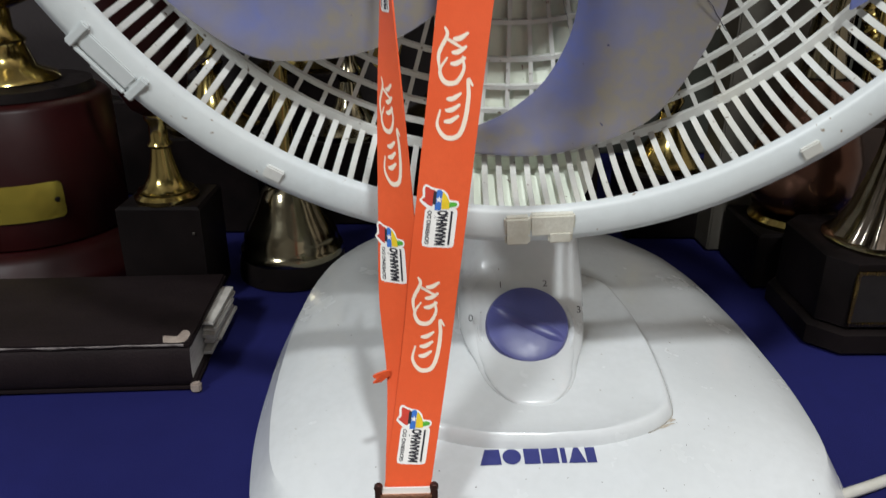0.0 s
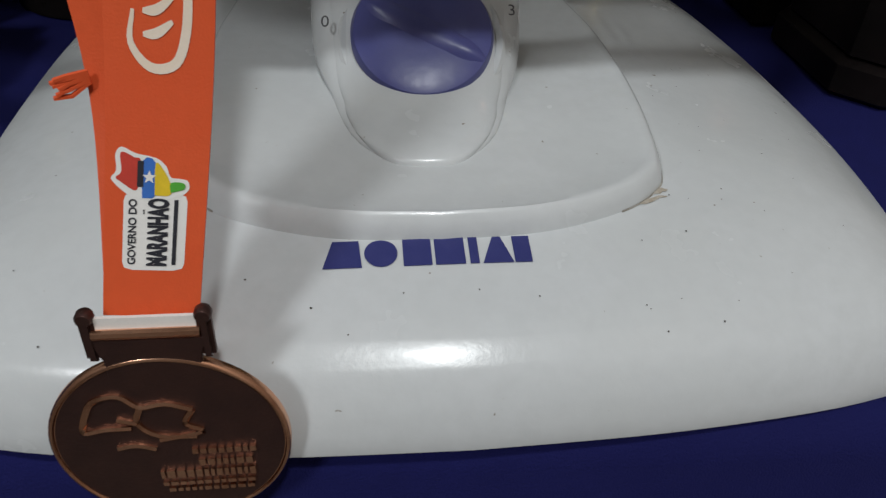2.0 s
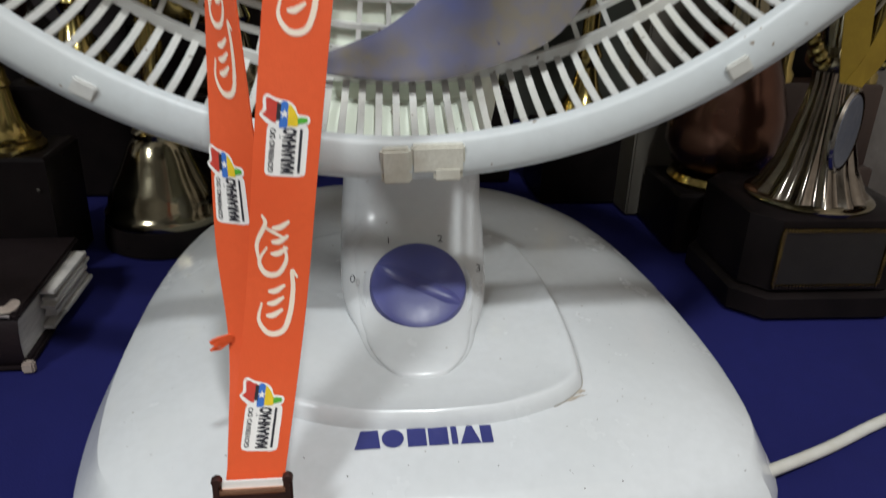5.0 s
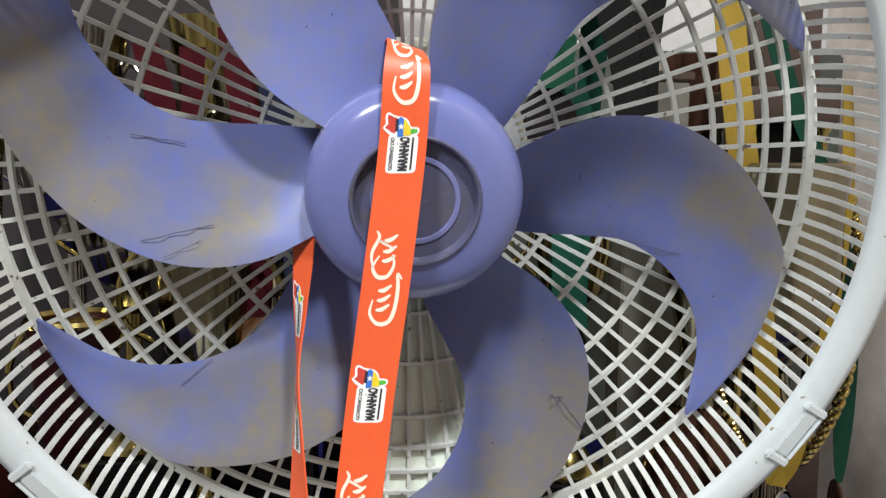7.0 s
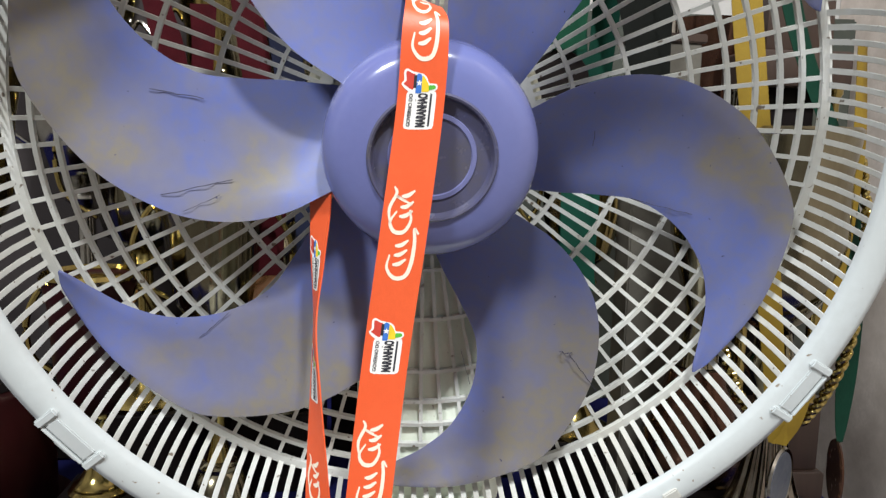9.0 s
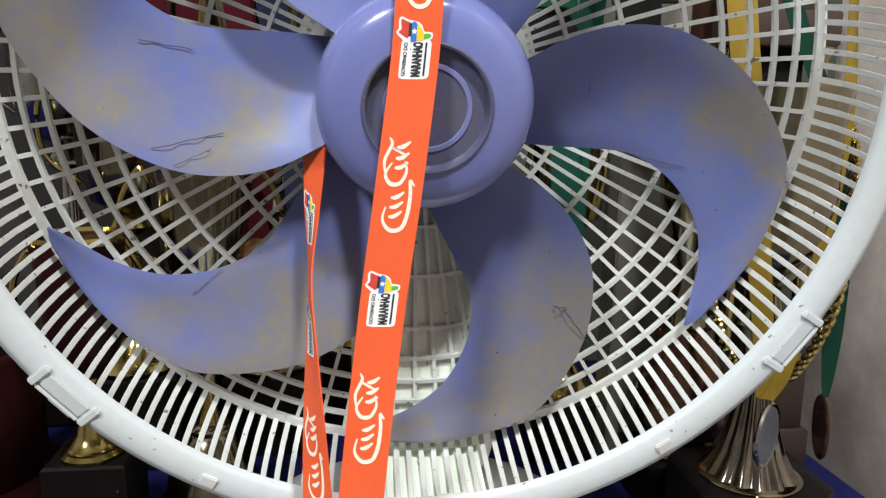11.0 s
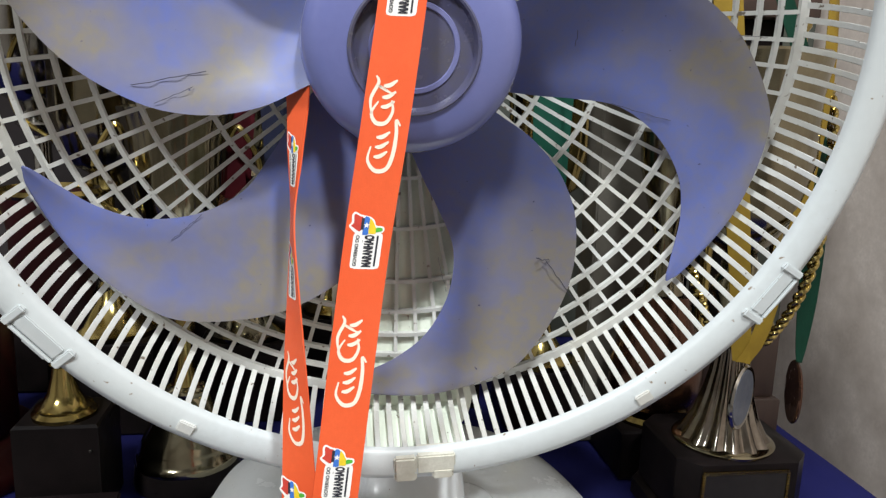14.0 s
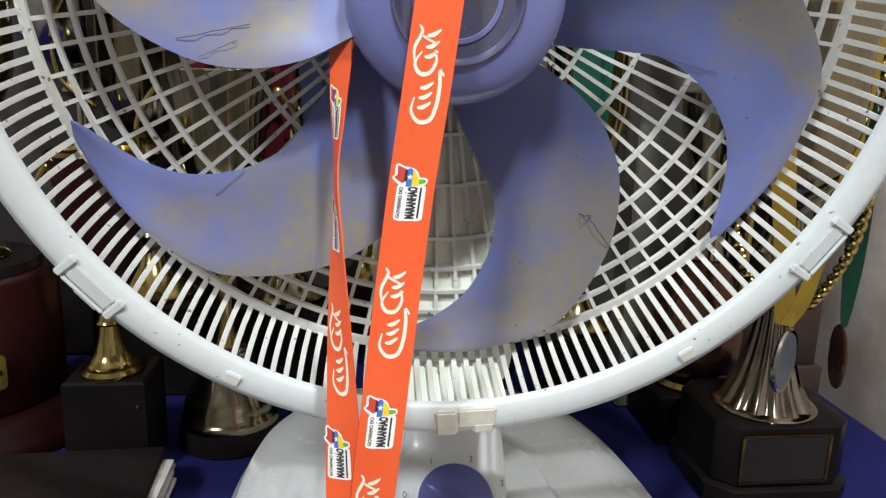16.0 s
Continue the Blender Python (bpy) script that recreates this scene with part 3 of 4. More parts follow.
lathe(bm, [(0.0204, -0.002), (0.0202, 0.0052), (0.0194, 0.0066), (0.0176, 0.0066), (0.0160, 0.0044), (0.010, 0.0036), (0.0, 0.0034)], HEAD, 64)
part("hub_knob", bm, HUBKNOB, hub, "round locking knob")
bm = bmesh.new()
for k in range(64):
    box(bm, (0.0207, -0.0005, 0.0006), (0.0236, 0.0005, 0.0036), HEAD @ pose(0, 0, 0, 0, 0, 360 * k / 64))
part("knurled_ring", bm, HUB, hub, "ring of fine moulded teeth", 0)
for k in range(6):
    on_head("blade", blade_me, 60 * k, hub)

SCRATCH = material("scratch_dirt", (0.035, 0.03, 0.05), 0.7, scale=200)
top_pts = [(v.co.x, v.co.y, v.co.z) for v in blade_me.vertices]
TP = np.array(top_pts)


def blade_h(r, a):
    """Height of the blades' front face at a radius and angle of the head."""
    k = round((a + 8) / 60)
    b = radians(a - 60 * k)
    p = np.array((r * math.cos(b), r * math.sin(b)))
    near = np.argsort(((TP[:, :2] - p) ** 2).sum(1))[:8]
    return float(TP[near, 2].max())


rng = random.Random(21)
for (r0, a0), (r1, a1), w in (((0.0931, -169.2), (0.1260, -169.0), 0.0003), ((0.1000, -166.0), (0.1180, -164.5), 0.0002), ((0.1290, -57.0), (0.1320, -54.6), 0.00045), ((0.1307, -55.2), (0.158, -54.7), 0.0003),
                              ((0.1547, -138.0), (0.1347, -138.0), 0.0002), ((0.1068, -15.2), (0.1391, -14.7), 0.0002), ((0.1299, 170.1), (0.1061, 170.2), 0.0003), ((0.079, 5.4), (0.079, -0.1), 0.00025),
                              ((0.1177, 47.1), (0.1289, 46.7), 0.0003), ((0.155, 3.5), (0.170, 3.0), 0.00018), ((0.115, -80.0), (0.135, -79.0), 0.0002)):
    line = []
    for k in range(9):
        f = k / 8
        r, a = r0 + (r1 - r0) * f, a0 + (a1 - a0) * f + rng.uniform(-0.15, 0.15)
        line.append(head(r, a, blade_h(r, a) + 0.0001))
    bm = bmesh.new()
    tube(bm, line, w * 0.62, 5)
    part("scratch", bm, SCRATCH, hub)

# power cord from the base
cord = thing("power_cord", "thin white power cord lying on the blue cloth", "cable", (0.2, 0.30, 0.0))
bm = bmesh.new()
tube(bm, smooth_line([(0.190, 0.287, 0.008), (0.2025, 0.2935, 0.0060), (0.2385, 0.3105, 0.0030), (0.30, 0.338, 0.0028), (0.38, 0.355, 0.0028), (0.45, 0.352, 0.0028)], 6), 0.0028, 10)
part("cord", bm, CABLE, cord)

# ---------------------------------------------------------------- medal on its ribbon
# each row: place along the strand, then the two edges of the ribbon
FRONT = [((0.0240, 0.336, 0.4110), (0.0370, 0.336, 0.4060)), ((0.0262, 0.312, 0.4125), (0.0400, 0.312, 0.4080)), ((0.0262, 0.292, 0.4080), (0.0425, 0.292, 0.4030)), ((0.0243, 0.2825, 0.3935), (0.0436, 0.2825, 0.3930)), ((0.0222, 0.2838, 0.3622), (0.0421, 0.2838, 0.3625)),
         ((0.0156, 0.2845, 0.3095), (0.0360, 0.2845, 0.3094)), ((0.0076, 0.2835, 0.2480), (0.0277, 0.2835, 0.2475)), ((-0.0030, 0.2745, 0.1540), (0.0170, 0.2735, 0.1535)),
         ((-0.0085, 0.2690, 0.1000), (0.0110, 0.2685, 0.0995)), ((-0.0158, 0.2520, 0.0463), (0.0032, 0.2520, 0.0455))]
REAR = [((-0.030, 0.352, 0.3650), (-0.012, 0.345, 0.3650)), ((-0.0185, 0.330, 0.3270), (-0.0068, 0.316, 0.3270)), ((-0.0165, 0.318, 0.2950), (-0.0095, 0.306, 0.2950)), ((-0.0150, 0.312, 0.2660), (-0.0128, 0.298, 0.2660)),
        ((-0.0160, 0.304, 0.2350), (-0.0105, 0.290, 0.2350)), ((-0.0173, 0.293, 0.1950), (-0.0065, 0.281, 0.1950)), ((-0.0175, 0.284, 0.1560), (-0.0030, 0.276, 0.1560)), ((-0.0178, 0.279, 0.1200), (0.0000, 0.2745, 0.1200)), ((-0.0150, 0.2715, 0.0850), (0.0020, 0.2695, 0.0850)), ((-0.0156, 0.2532, 0.0463), (0.0030, 0.2532, 0.0455))]


class Strand:
    """A ribbon between two edge lines; at(s, u) is the place s metres down it, u from 0 at one edge to 1 at the other."""

    def __init__(self, rows, lift):
        self.left = [Vector(p) for p in smooth_line([r[0] for r in rows], 10)]
        self.right = [Vector(p) for p in smooth_line([r[1] for r in rows], 10)]
        mid = [(a + c) / 2 for a, c in zip(self.left, self.right)]
        self.run = np.concatenate([[0], np.cumsum([(c - a).length for a, c in zip(mid, mid[1:])])])
        self.mid, self.lift = mid, lift

    def at(self, s, u, lift=0.0):
        i = int(min(max(np.searchsorted(self.run, s) - 1, 0), len(self.run) - 2))
        f = (s - self.run[i]) / (self.run[i + 1] - self.run[i])
        a = self.left[i].lerp(self.left[i + 1], f)
        c = self.right[i].lerp(self.right[i + 1], f)
        d = (self.mid[i + 1] - self.mid[i]).normalized()
        n = (c - a).cross(d).normalized()
        if n.y > 0:
            n = -n
        return a.lerp(c, u) + n * lift

    def s_at(self, z):
        zs = [m.z for m in self.mid]
        return float(np.interp(-z, [-q for q in zs], self.run))

    def mesh(self, thick=0.0007):
        bm = bmesh.new()
        rings = []
        for s in self.run:
            rings.append([self.at(s, u, k) for u, k in ((0, 0), (0.25, 0), (0.5, 0), (0.75, 0), (1, 0), (1, -thick), (0.5, -thick), (0, -thick))])
        grid_faces(bm, rings, True, True, True)
        return bm


medal = thing("medal", "bronze medal on an orange ribbon hung over the fan hub", "medal", (-0.007, 0.2475, -0.017))
front, rear = Strand(FRONT, 1), Strand(REAR, 1)
rib_f = part("ribbon", front.mesh(), RIBBON, medal, "orange-red printed satin ribbon", 60)
rib_r = part("ribbon", rear.mesh(), RIBBON, medal, "orange-red printed satin ribbon, twisted", 60)
W = 0.0195


def figure(parent, strand, z, name, vs, fs, mat, lift, label="", du=0.5, turn=1, size=1.0):
    """Lays a figure whose x runs up the ribbon and y across it."""
    s0 = strand.s_at(z)
    laid(name, vs, fs, lambda x, y: strand.at(s0 - x * size, du - y / W * size, lift), mat, parent, label)


def stroke(points, width, steps=5):
    """A brush stroke that swells in its middle: vertices and faces."""
    line = smooth_line(points, steps)
    vs, fs = [], []
    for i, p in enumerate(line):
        d = line[min(i + 1, len(line) - 1)] - line[max(i - 1, 0)]
        d = d / (np.linalg.norm(d) + 1e-9)
        w = 0.78 * width * (0.35 + 0.65 * math.sin(math.pi * (i + 0.5) / len(line)))
        vs += [(p[0] - d[1] * w, p[1] + d[0] * w), (p[0] + d[1] * w, p[1] - d[0] * w)]
        if i:
            k = 2 * i
            fs.append((k - 2, k - 1, k + 1, k))
    return vs, fs


def lens(x):
    """A slanted leaf-shaped dab."""
    return stroke([(x - 0.0012, 0.0028), (x - 0.0010, 0.0004), (x + 0.0008, -0.0024)], 0.00105)


# a flourish of loops and sweeps stands for the printed script mark
FLOURISH = [stroke([(-0.0085, 0.0045), (-0.0135, 0.0050), (-0.0172, 0.0015), (-0.0165, -0.0030), (-0.0115, -0.0048), (-0.0040, -0.0050), (0.0010, -0.0042), (-0.0010, -0.0062)], 0.0011),
            stroke([(0.0075, 0.0040), (0.0035, 0.0062), (0.0000, 0.0040), (0.0000, 0.0000), (0.0040, -0.0022), (0.0080, -0.0012)], 0.0010),
            stroke([(0.0030, 0.0062), (0.0085, 0.0072), (0.0140, 0.0050), (0.0165, 0.0062)], 0.0009),
            lens(-0.0110), lens(-0.0075), lens(-0.0040), lens(0.0068), lens(0.0102), lens(0.0142),
            stroke([(0.0100, -0.0020), (0.0112, 0.0012), (0.0130, 0.0048), (0.0115, 0.0010)], 0.0006)]


def sheet(w, h, cx, cy, nx, ny):
    """A plate of small cells, with its corners drawn in, that follows a bent ribbon."""
    vs = []
    for j in range(ny + 1):
        for i in range(nx + 1):
            k = 0.94 if i in (0, nx) and j in (0, ny) else 1.0
            vs.append((cx + w * (i / nx - 0.5) * k, cy + h * (j / ny - 0.5) * k))
    return vs, [(j * (nx + 1) + i, j * (nx + 1) + i + 1, (j + 1) * (nx + 1) + i + 1, (j + 1) * (nx + 1) + i) for j in range(ny) for i in range(nx)]


def blob(points):
    vs = [tuple(p) for p in smooth_line(points + points[:1], 3)[:-1]]
    c = (sum(v[0] for v in vs) / len(vs), sum(v[1] for v in vs) / len(vs))
    return vs + [c], [(i, (i + 1) % len(vs), len(vs)) for i in range(len(vs))]


def rect(x0, y0, x1, y1):
    return [(x0, y0), (x1, y0), (x1, y1), (x0, y1)], [(0, 1, 2, 3)]


STAR = [(0.0014 * (1 if k % 2 == 0 else 0.42) * math.cos(radians(36 * k)) + 0.0054, 0.0014 * (1 if k % 2 == 0 else 0.42) * math.sin(radians(36 * k)) + 0.0013) for k in range(10)]
WORD1, WORD2 = text_mesh("GOVERNO DO", 0.0026, 0.00006), text_mesh("MARANHÃO", 0.0041, 0.00022)
for w, squeeze, tall, shift in ((WORD1, 0.0135, 0.0016, 0.0043), (WORD2, 0.0140, 0.0050, -0.0002)):
    lx, hx = min(v[0] for v in w[0]), max(v[0] for v in w[0])
    ly, hy = min(v[1] for v in w[0]), max(v[1] for v in w[0])
    for v in w[0]:
        v[0] = ((v[0] - lx) / (hx - lx) - 0.5) * squeeze - 0.0058
        v[1] = ((v[1] - ly) / (hy - ly) - 0.5) * tall + shift


def emblem(parent, strand, z, du=0.5):
    plate = sheet(0.0160, 0.0122, -0.0058, 0.0, 10, 6)
    halo = blob([(0.0034, 0.0074), (0.0050, 0.0086), (0.0066, 0.0076), (0.0098, 0.0078), (0.0112, 0.0066), (0.0100, 0.0040), (0.0092, 0.0002), (0.0076, -0.0018), (0.0054, -0.0028), (0.0050, -0.0058), (0.0030, -0.0062), (0.0014, -0.0040), (0.0008, 0.0002), (0.0014, 0.0046)])
    s0 = strand.s_at(z)

    def put(name, fig, mat, lift, label="", par=None):
        return laid(name, fig[0], fig[1], lambda x, y: strand.at(s0 - x, du - y / W, lift), mat, par or parent, label)
    pl = put("emblem", plate, PLATE, 0.00008, "white printed emblem with a coloured map")
    put("map_border", halo, PLATE, 0.00014)
    put("map_red", blob([(0.0044, 0.0068), (0.0052, 0.0077), (0.0064, 0.0066), (0.0096, 0.0069), (0.0102, 0.0062), (0.0092, 0.0042), (0.0086, 0.0030), (0.0034, 0.0034), (0.0028, 0.0044)]), PRED, 0.00022)
    put("map_dark", rect(0.0034, 0.0024, 0.0086, 0.0036), PRINTBLACK, 0.00026)
    put("map_blue", blob([(0.0012, 0.0026), (0.0086, 0.0026), (0.0083, 0.0002), (0.0018, 0.0000)]), PBLUE, 0.00024)
    put("map_star", (STAR, [tuple(range(10))]), PLATE, 0.00034)
    put("map_yellow", blob([(0.0018, 0.0002), (0.0082, 0.0002), (0.0068, -0.0014), (0.0046, -0.0026), (0.0030, -0.0032), (0.0018, -0.0024)]), PYEL, 0.00028)
    put("map_green", blob([(0.0024, -0.0028), (0.0044, -0.0028), (0.0044, -0.0052), (0.0032, -0.0054)]), PGRN, 0.00032)
    put("lettering", WORD1, PRINTBLACK, 0.00026, "black printed words")
    put("lettering", WORD2, PRINTBLACK, 0.00026, "black printed words")
    put("small_print", rect(-0.0125, -0.0044, 0.0010, -0.0036), PRINTBLACK, 0.00024)
    return pl


def script_mark(parent, strand, z, du=0.5):
    for fig in FLOURISH:
        fig = ([(x * 1.18, y) for x, y in fig[0]], fig[1])
        figure(parent, strand, z, "script_flourish", fig[0], fig[1], RIBWHITE, 0.00018, "", du)


for z in (0.3670, 0.2610, 0.1585, 0.0683):
    emblem(rib_f, front, z, 0.5)
for z in (0.4015, 0.3100, 0.2075, 0.1130):
    script_mark(rib_f, front, z, 0.5)
for z, du in ((0.293, 0.45), (0.2440, 0.45), (0.1410, 0.37)):
    emblem(rib_r, rear, z, du)
for z in (0.1880,):
    script_mark(rib_r, rear, z, 0.5)
# frayed tuft at the ribbon's edge
bm = bmesh.new()
for k in range(7):
    y = 0.0006 * k
    tube(bm, [(-0.0140, 0.2712, 0.0905 - y * 0.6), (-0.0175, 0.2700, 0.0900 - y + 0.0006 * math.sin(k * 3)), (-0.0198 + 0.0008 * math.sin(k * 5), 0.2690, 0.0895 - y)], 0.0005, 5)
part("frayed_thread", bm, RIBBON, rib_r)

MM = Matrix.Translation((-0.0066, 0.2475, 0.0122)) @ pose(0, 0, 0, 90 - 3, 0, 2)
RM = 0.0262
bm = bmesh.new()
lathe(bm, [(0.0, -0.0015), (RM - 0.0008, -0.0015), (RM, -0.0007), (RM, 0.0009), (RM - 0.0005, 0.0015), (RM - 0.0010, 0.0016), (RM - 0.0013, 0.0010), (RM - 0.003, 0.0009)], MM, 72)
disc = part("disc", bm, BRONZE, medal, "bronze disc with a bright rim")
bm = bmesh.new()
lathe(bm, [(RM - 0.0012, 0.0006), (RM - 0.0016, 0.0012), (RM - 0.006, 0.00125), (0.0, 0.0013)], MM, 64)
part("disc_face", bm, BRONZEFACE, disc, "dark bronze face")
rng = random.Random(11)
bm = bmesh.new()
for pts in ([(-0.012, 0.006), (-0.010, 0.0095), (-0.006, 0.0105), (-0.003, 0.008), (0.001, 0.0085), (0.005, 0.0070)], [(-0.012, 0.006), (-0.0125, 0.003), (-0.009, 0.0035), (-0.005, 0.0035)], [(-0.007, 0.0055), (-0.004, 0.0045)], [(-0.003, 0.008), (-0.004, 0.0045), (-0.001, 0.0015), (0.005, 0.0010)], [(0.005, 0.0070), (0.0035, 0.004), (0.006, 0.002), (-0.001, 0.0005)], [(-0.008, -0.001), (-0.005, -0.0005), (-0.002, -0.0015)]):
    tube(bm, [MM @ Vector((x * 1.35 - 0.001, y * 1.4 + 0.001, 0.0014)) for x, y in smooth_line(pts, 4)], 0.0008, 6)
part("relief_figure", bm, BRONZE, disc, "raised bronze relief lines")
for y, x0, x1, h in ((-0.0022, 0.004, 0.0170, 0.0016), (-0.0060, 0.005, 0.0175, 0.0020), (-0.0096, -0.0040, 0.0170, 0.0024), (-0.0128, -0.0040, 0.0165, 0.0012), (-0.0150, -0.0030, 0.0160, 0.0012)):
    x = x0
    while x < x1:
        w = rng.uniform(0.0008, 0.0018)
        bm = bmesh.new()
        box(bm, (x, y - h / 2, 0.0011), (x + w, y + h / 2, 0.0021), MM)
        x += w + 0.0005
        part("relief_mark", bm, BRONZE, disc)
# hanger with a slot for the ribbon
HM = MM @ pose(0, RM + 0.0005, 0.0)
bm = bmesh.new()
prism(bm, [(-0.0100, -0.0065), (0.0100, -0.0065), (0.0098, -0.0015), (0.0118, 0.0044), (-0.0118, 0.0044), (-0.0098, -0.0015)], -0.0013, 0.0013, HM, 0.0004)
for x in (-0.0114, 0.0114):
    box(bm, (x - 0.0015, -0.0015, -0.0014), (x + 0.0015, 0.0098, 0.0016), HM, 0.0009)
    lathe(bm, [(0.0, -0.0013), (0.0014, -0.0013), (0.0018, -0.0006), (0.0018, 0.0010), (0.0014, 0.0017), (0.0, 0.0017)], HM @ pose(x, 0.0098, 0), 20)
hanger = part("hanger", bm, BRONZEFACE, medal, "dark bronze ribbon hanger")
bm = bmesh.new()
tube(bm, [HM @ Vector((-0.0105, 0.0060, 0.0012)), HM @ Vector((0.0105, 0.0060, 0.0012))], 0.0011, 8)
part("hanger_bar", bm, BRONZE, hanger)
bm = bmesh.new()
box(bm, (-0.0098, 0.0068, -0.0002), (0.0098, 0.0096, 0.0006), HM)
part("ribbon_edge", bm, PLATE, medal, "white inner fold of the ribbon")

# ---------------------------------------------------------------- trophies and things behind the fan
def octagon(cx, cy, hx, hy, c):
    return [(cx - hx + c, cy - hy), (cx + hx - c, cy - hy), (cx + hx, cy - hy + c), (cx + hx, cy + hy - c), (cx + hx - c, cy + hy), (cx - hx + c, cy + hy), (cx - hx, cy + hy - c), (cx - hx, cy - hy + c)]


def square(cx, cy, hx, hy):
    return [(cx - hx, cy - hy), (cx + hx, cy - hy), (cx + hx, cy + hy), (cx - hx, cy + hy)]


def turned(name, parent, mat, profile, x, y, n=40, flute=0, depth=0.0, label=""):
    bm = bmesh.new()
    lathe(bm, profile, Matrix.Translation((x, y, 0)), n, flute, depth)
    return part(name, bm, mat, parent, label, 50)


def strip(name, parent, mat, rows, thick=0.0006, label=""):
    """A hanging band: rows of (left edge, right edge)."""
    left = smooth_line([r[0] for r in rows], 6)
    right = smooth_line([r[1] for r in rows], 6)
    bm = bmesh.new()
    rings = []
    for a, c in zip(left, right):
        a, c = Vector(a), Vector(c)
        back = Vector((0, thick, 0))
        rings.append([a, a.lerp(c, 0.5) - back * 0.6, c, c + back, a.lerp(c, 0.5) + back * 0.4, a + back])
    grid_faces(bm, rings, True, True, True)
    return part(name, bm, mat, parent, label, 60)


def handles(parent, mat, x, y, z0, z1, r0, reach, thick=0.0026):
    for s in (-1, 1):
        bm = bmesh.new()
        tube(bm, smooth_line([(x + s * r0, y, z0), (x + s * (r0 + reach), y, z0 + (z1 - z0) * 0.25), (x + s * (r0 + reach * 1.15), y, z0 + (z1 - z0) * 0.7), (x + s * (r0 + reach * 0.5), y, z1 + 0.006), (x + s * (r0 + 0.004), y, z1 - 0.004)], 6), thick, 8)
        part("handle", bm, mat, parent)


# trophy with a fluted metal foot on an eight-sided black block
tro = thing("trophy", "tall trophy with fluted silver foot on octagonal black block", "trophy", (0.312, 0.48, 0), "trophies on the table")
bm = bmesh.new()
prism(bm, octagon(0.3185, 0.485, 0.057, 0.050, 0.017), 0.0, 0.017, bevel=0.002)
part("plinth", bm, BLACK, tro)
bm = bmesh.new()
prism(bm, octagon(0.3185, 0.485, 0.052, 0.0455, 0.014), 0.017, 0.066, bevel=0.002)
blk = part("block", bm, BLACK, tro, "black marbled block")
bm = bmesh.new()
box(bm, (0.2815, 0.4372, 0.0235), (0.3470, 0.4400, 0.0580), bevel=0.0006)
part("plaque", bm, material("dark_plaque", (0.045, 0.04, 0.035), 0.35, 0.6, scale=70), blk, "dark metal name plate")
for z in (0.0225, 0.0590):
    bm = bmesh.new()
    for k in range(32):
        box(bm, (0.2805 + 0.00212 * k, 0.4360, z - 0.0014), (0.2805 + 0.00212 * k + 0.0016, 0.4384, z + 0.0014), bevel=0.0004)
    part("plaque_border", bm, GOLD, blk, "beaded gold border")
for x in (0.2808, 0.3477):
    bm = bmesh.new()
    for k in range(16):
        box(bm, (x - 0.0014, 0.4360, 0.0238 + 0.00218 * k), (x + 0.0014, 0.4384, 0.0238 + 0.00218 * k + 0.0017), bevel=0.0004)
    part("plaque_border", bm, GOLD, blk, "beaded gold border")
turned("foot_rim", tro, PALEGOLD, [(0.0, 0.066), (0.038, 0.066), (0.0385, 0.068), (0.036, 0.0700), (0.0, 0.0700)], 0.3155, 0.478, 56)
turned("foot", tro, DULLSILVER, [(0.0350, 0.0700), (0.0320, 0.074), (0.0245, 0.088), (0.0190, 0.106), (0.0150, 0.124), (0.0130, 0.138), (0.0135, 0.146)], 0.3155, 0.478, 120, 14, 0.11, "fluted silver foot")
turned("stem", tro, PALEGOLD, [(0.0135, 0.146), (0.017, 0.150), (0.017, 0.155), (0.010, 0.160), (0.012, 0.175), (0.020, 0.190), (0.014, 0.20), (0.012, 0.215)], 0.311, 0.474, 40)
turned("cup", tro, PALEGOLD, [(0.012, 0.215), (0.024, 0.225), (0.040, 0.25), (0.047, 0.285), (0.046, 0.33), (0.050, 0.36), (0.048, 0.362), (0.043, 0.33), (0.042, 0.285), (0.03, 0.25), (0.0, 0.235)], 0.311, 0.480, 48, 0, 0, "dull gold cup")
for s in (1, -1):
    rope = smooth_line([(0.311 + s * 0.016, 0.458, 0.150), (0.311 + s * 0.030, 0.456, 0.170), (0.311 + s * 0.044, 0.456, 0.20), (0.311 + s * 0.052, 0.458, 0.24), (0.311 + s * 0.054, 0.462, 0.30), (0.311 + s * 0.050, 0.468, 0.34)], 24)
    handle = None
    for phase in (0, math.pi):
        bm = bmesh.new()
        tube(bm, [(p[0] + 0.0023 * math.cos(0.55 * i + phase), p[1] + 0.0023 * math.sin(0.55 * i + phase), p[2]) for i, p in enumerate(rope)], 0.0021, 7)
        if handle is None:
            handle = part("braided_handle", bm, GOLD, tro, "gold braided handle")
        else:
            part("rope_strand", bm, GOLD, handle)

tro.location.x -= 0.007

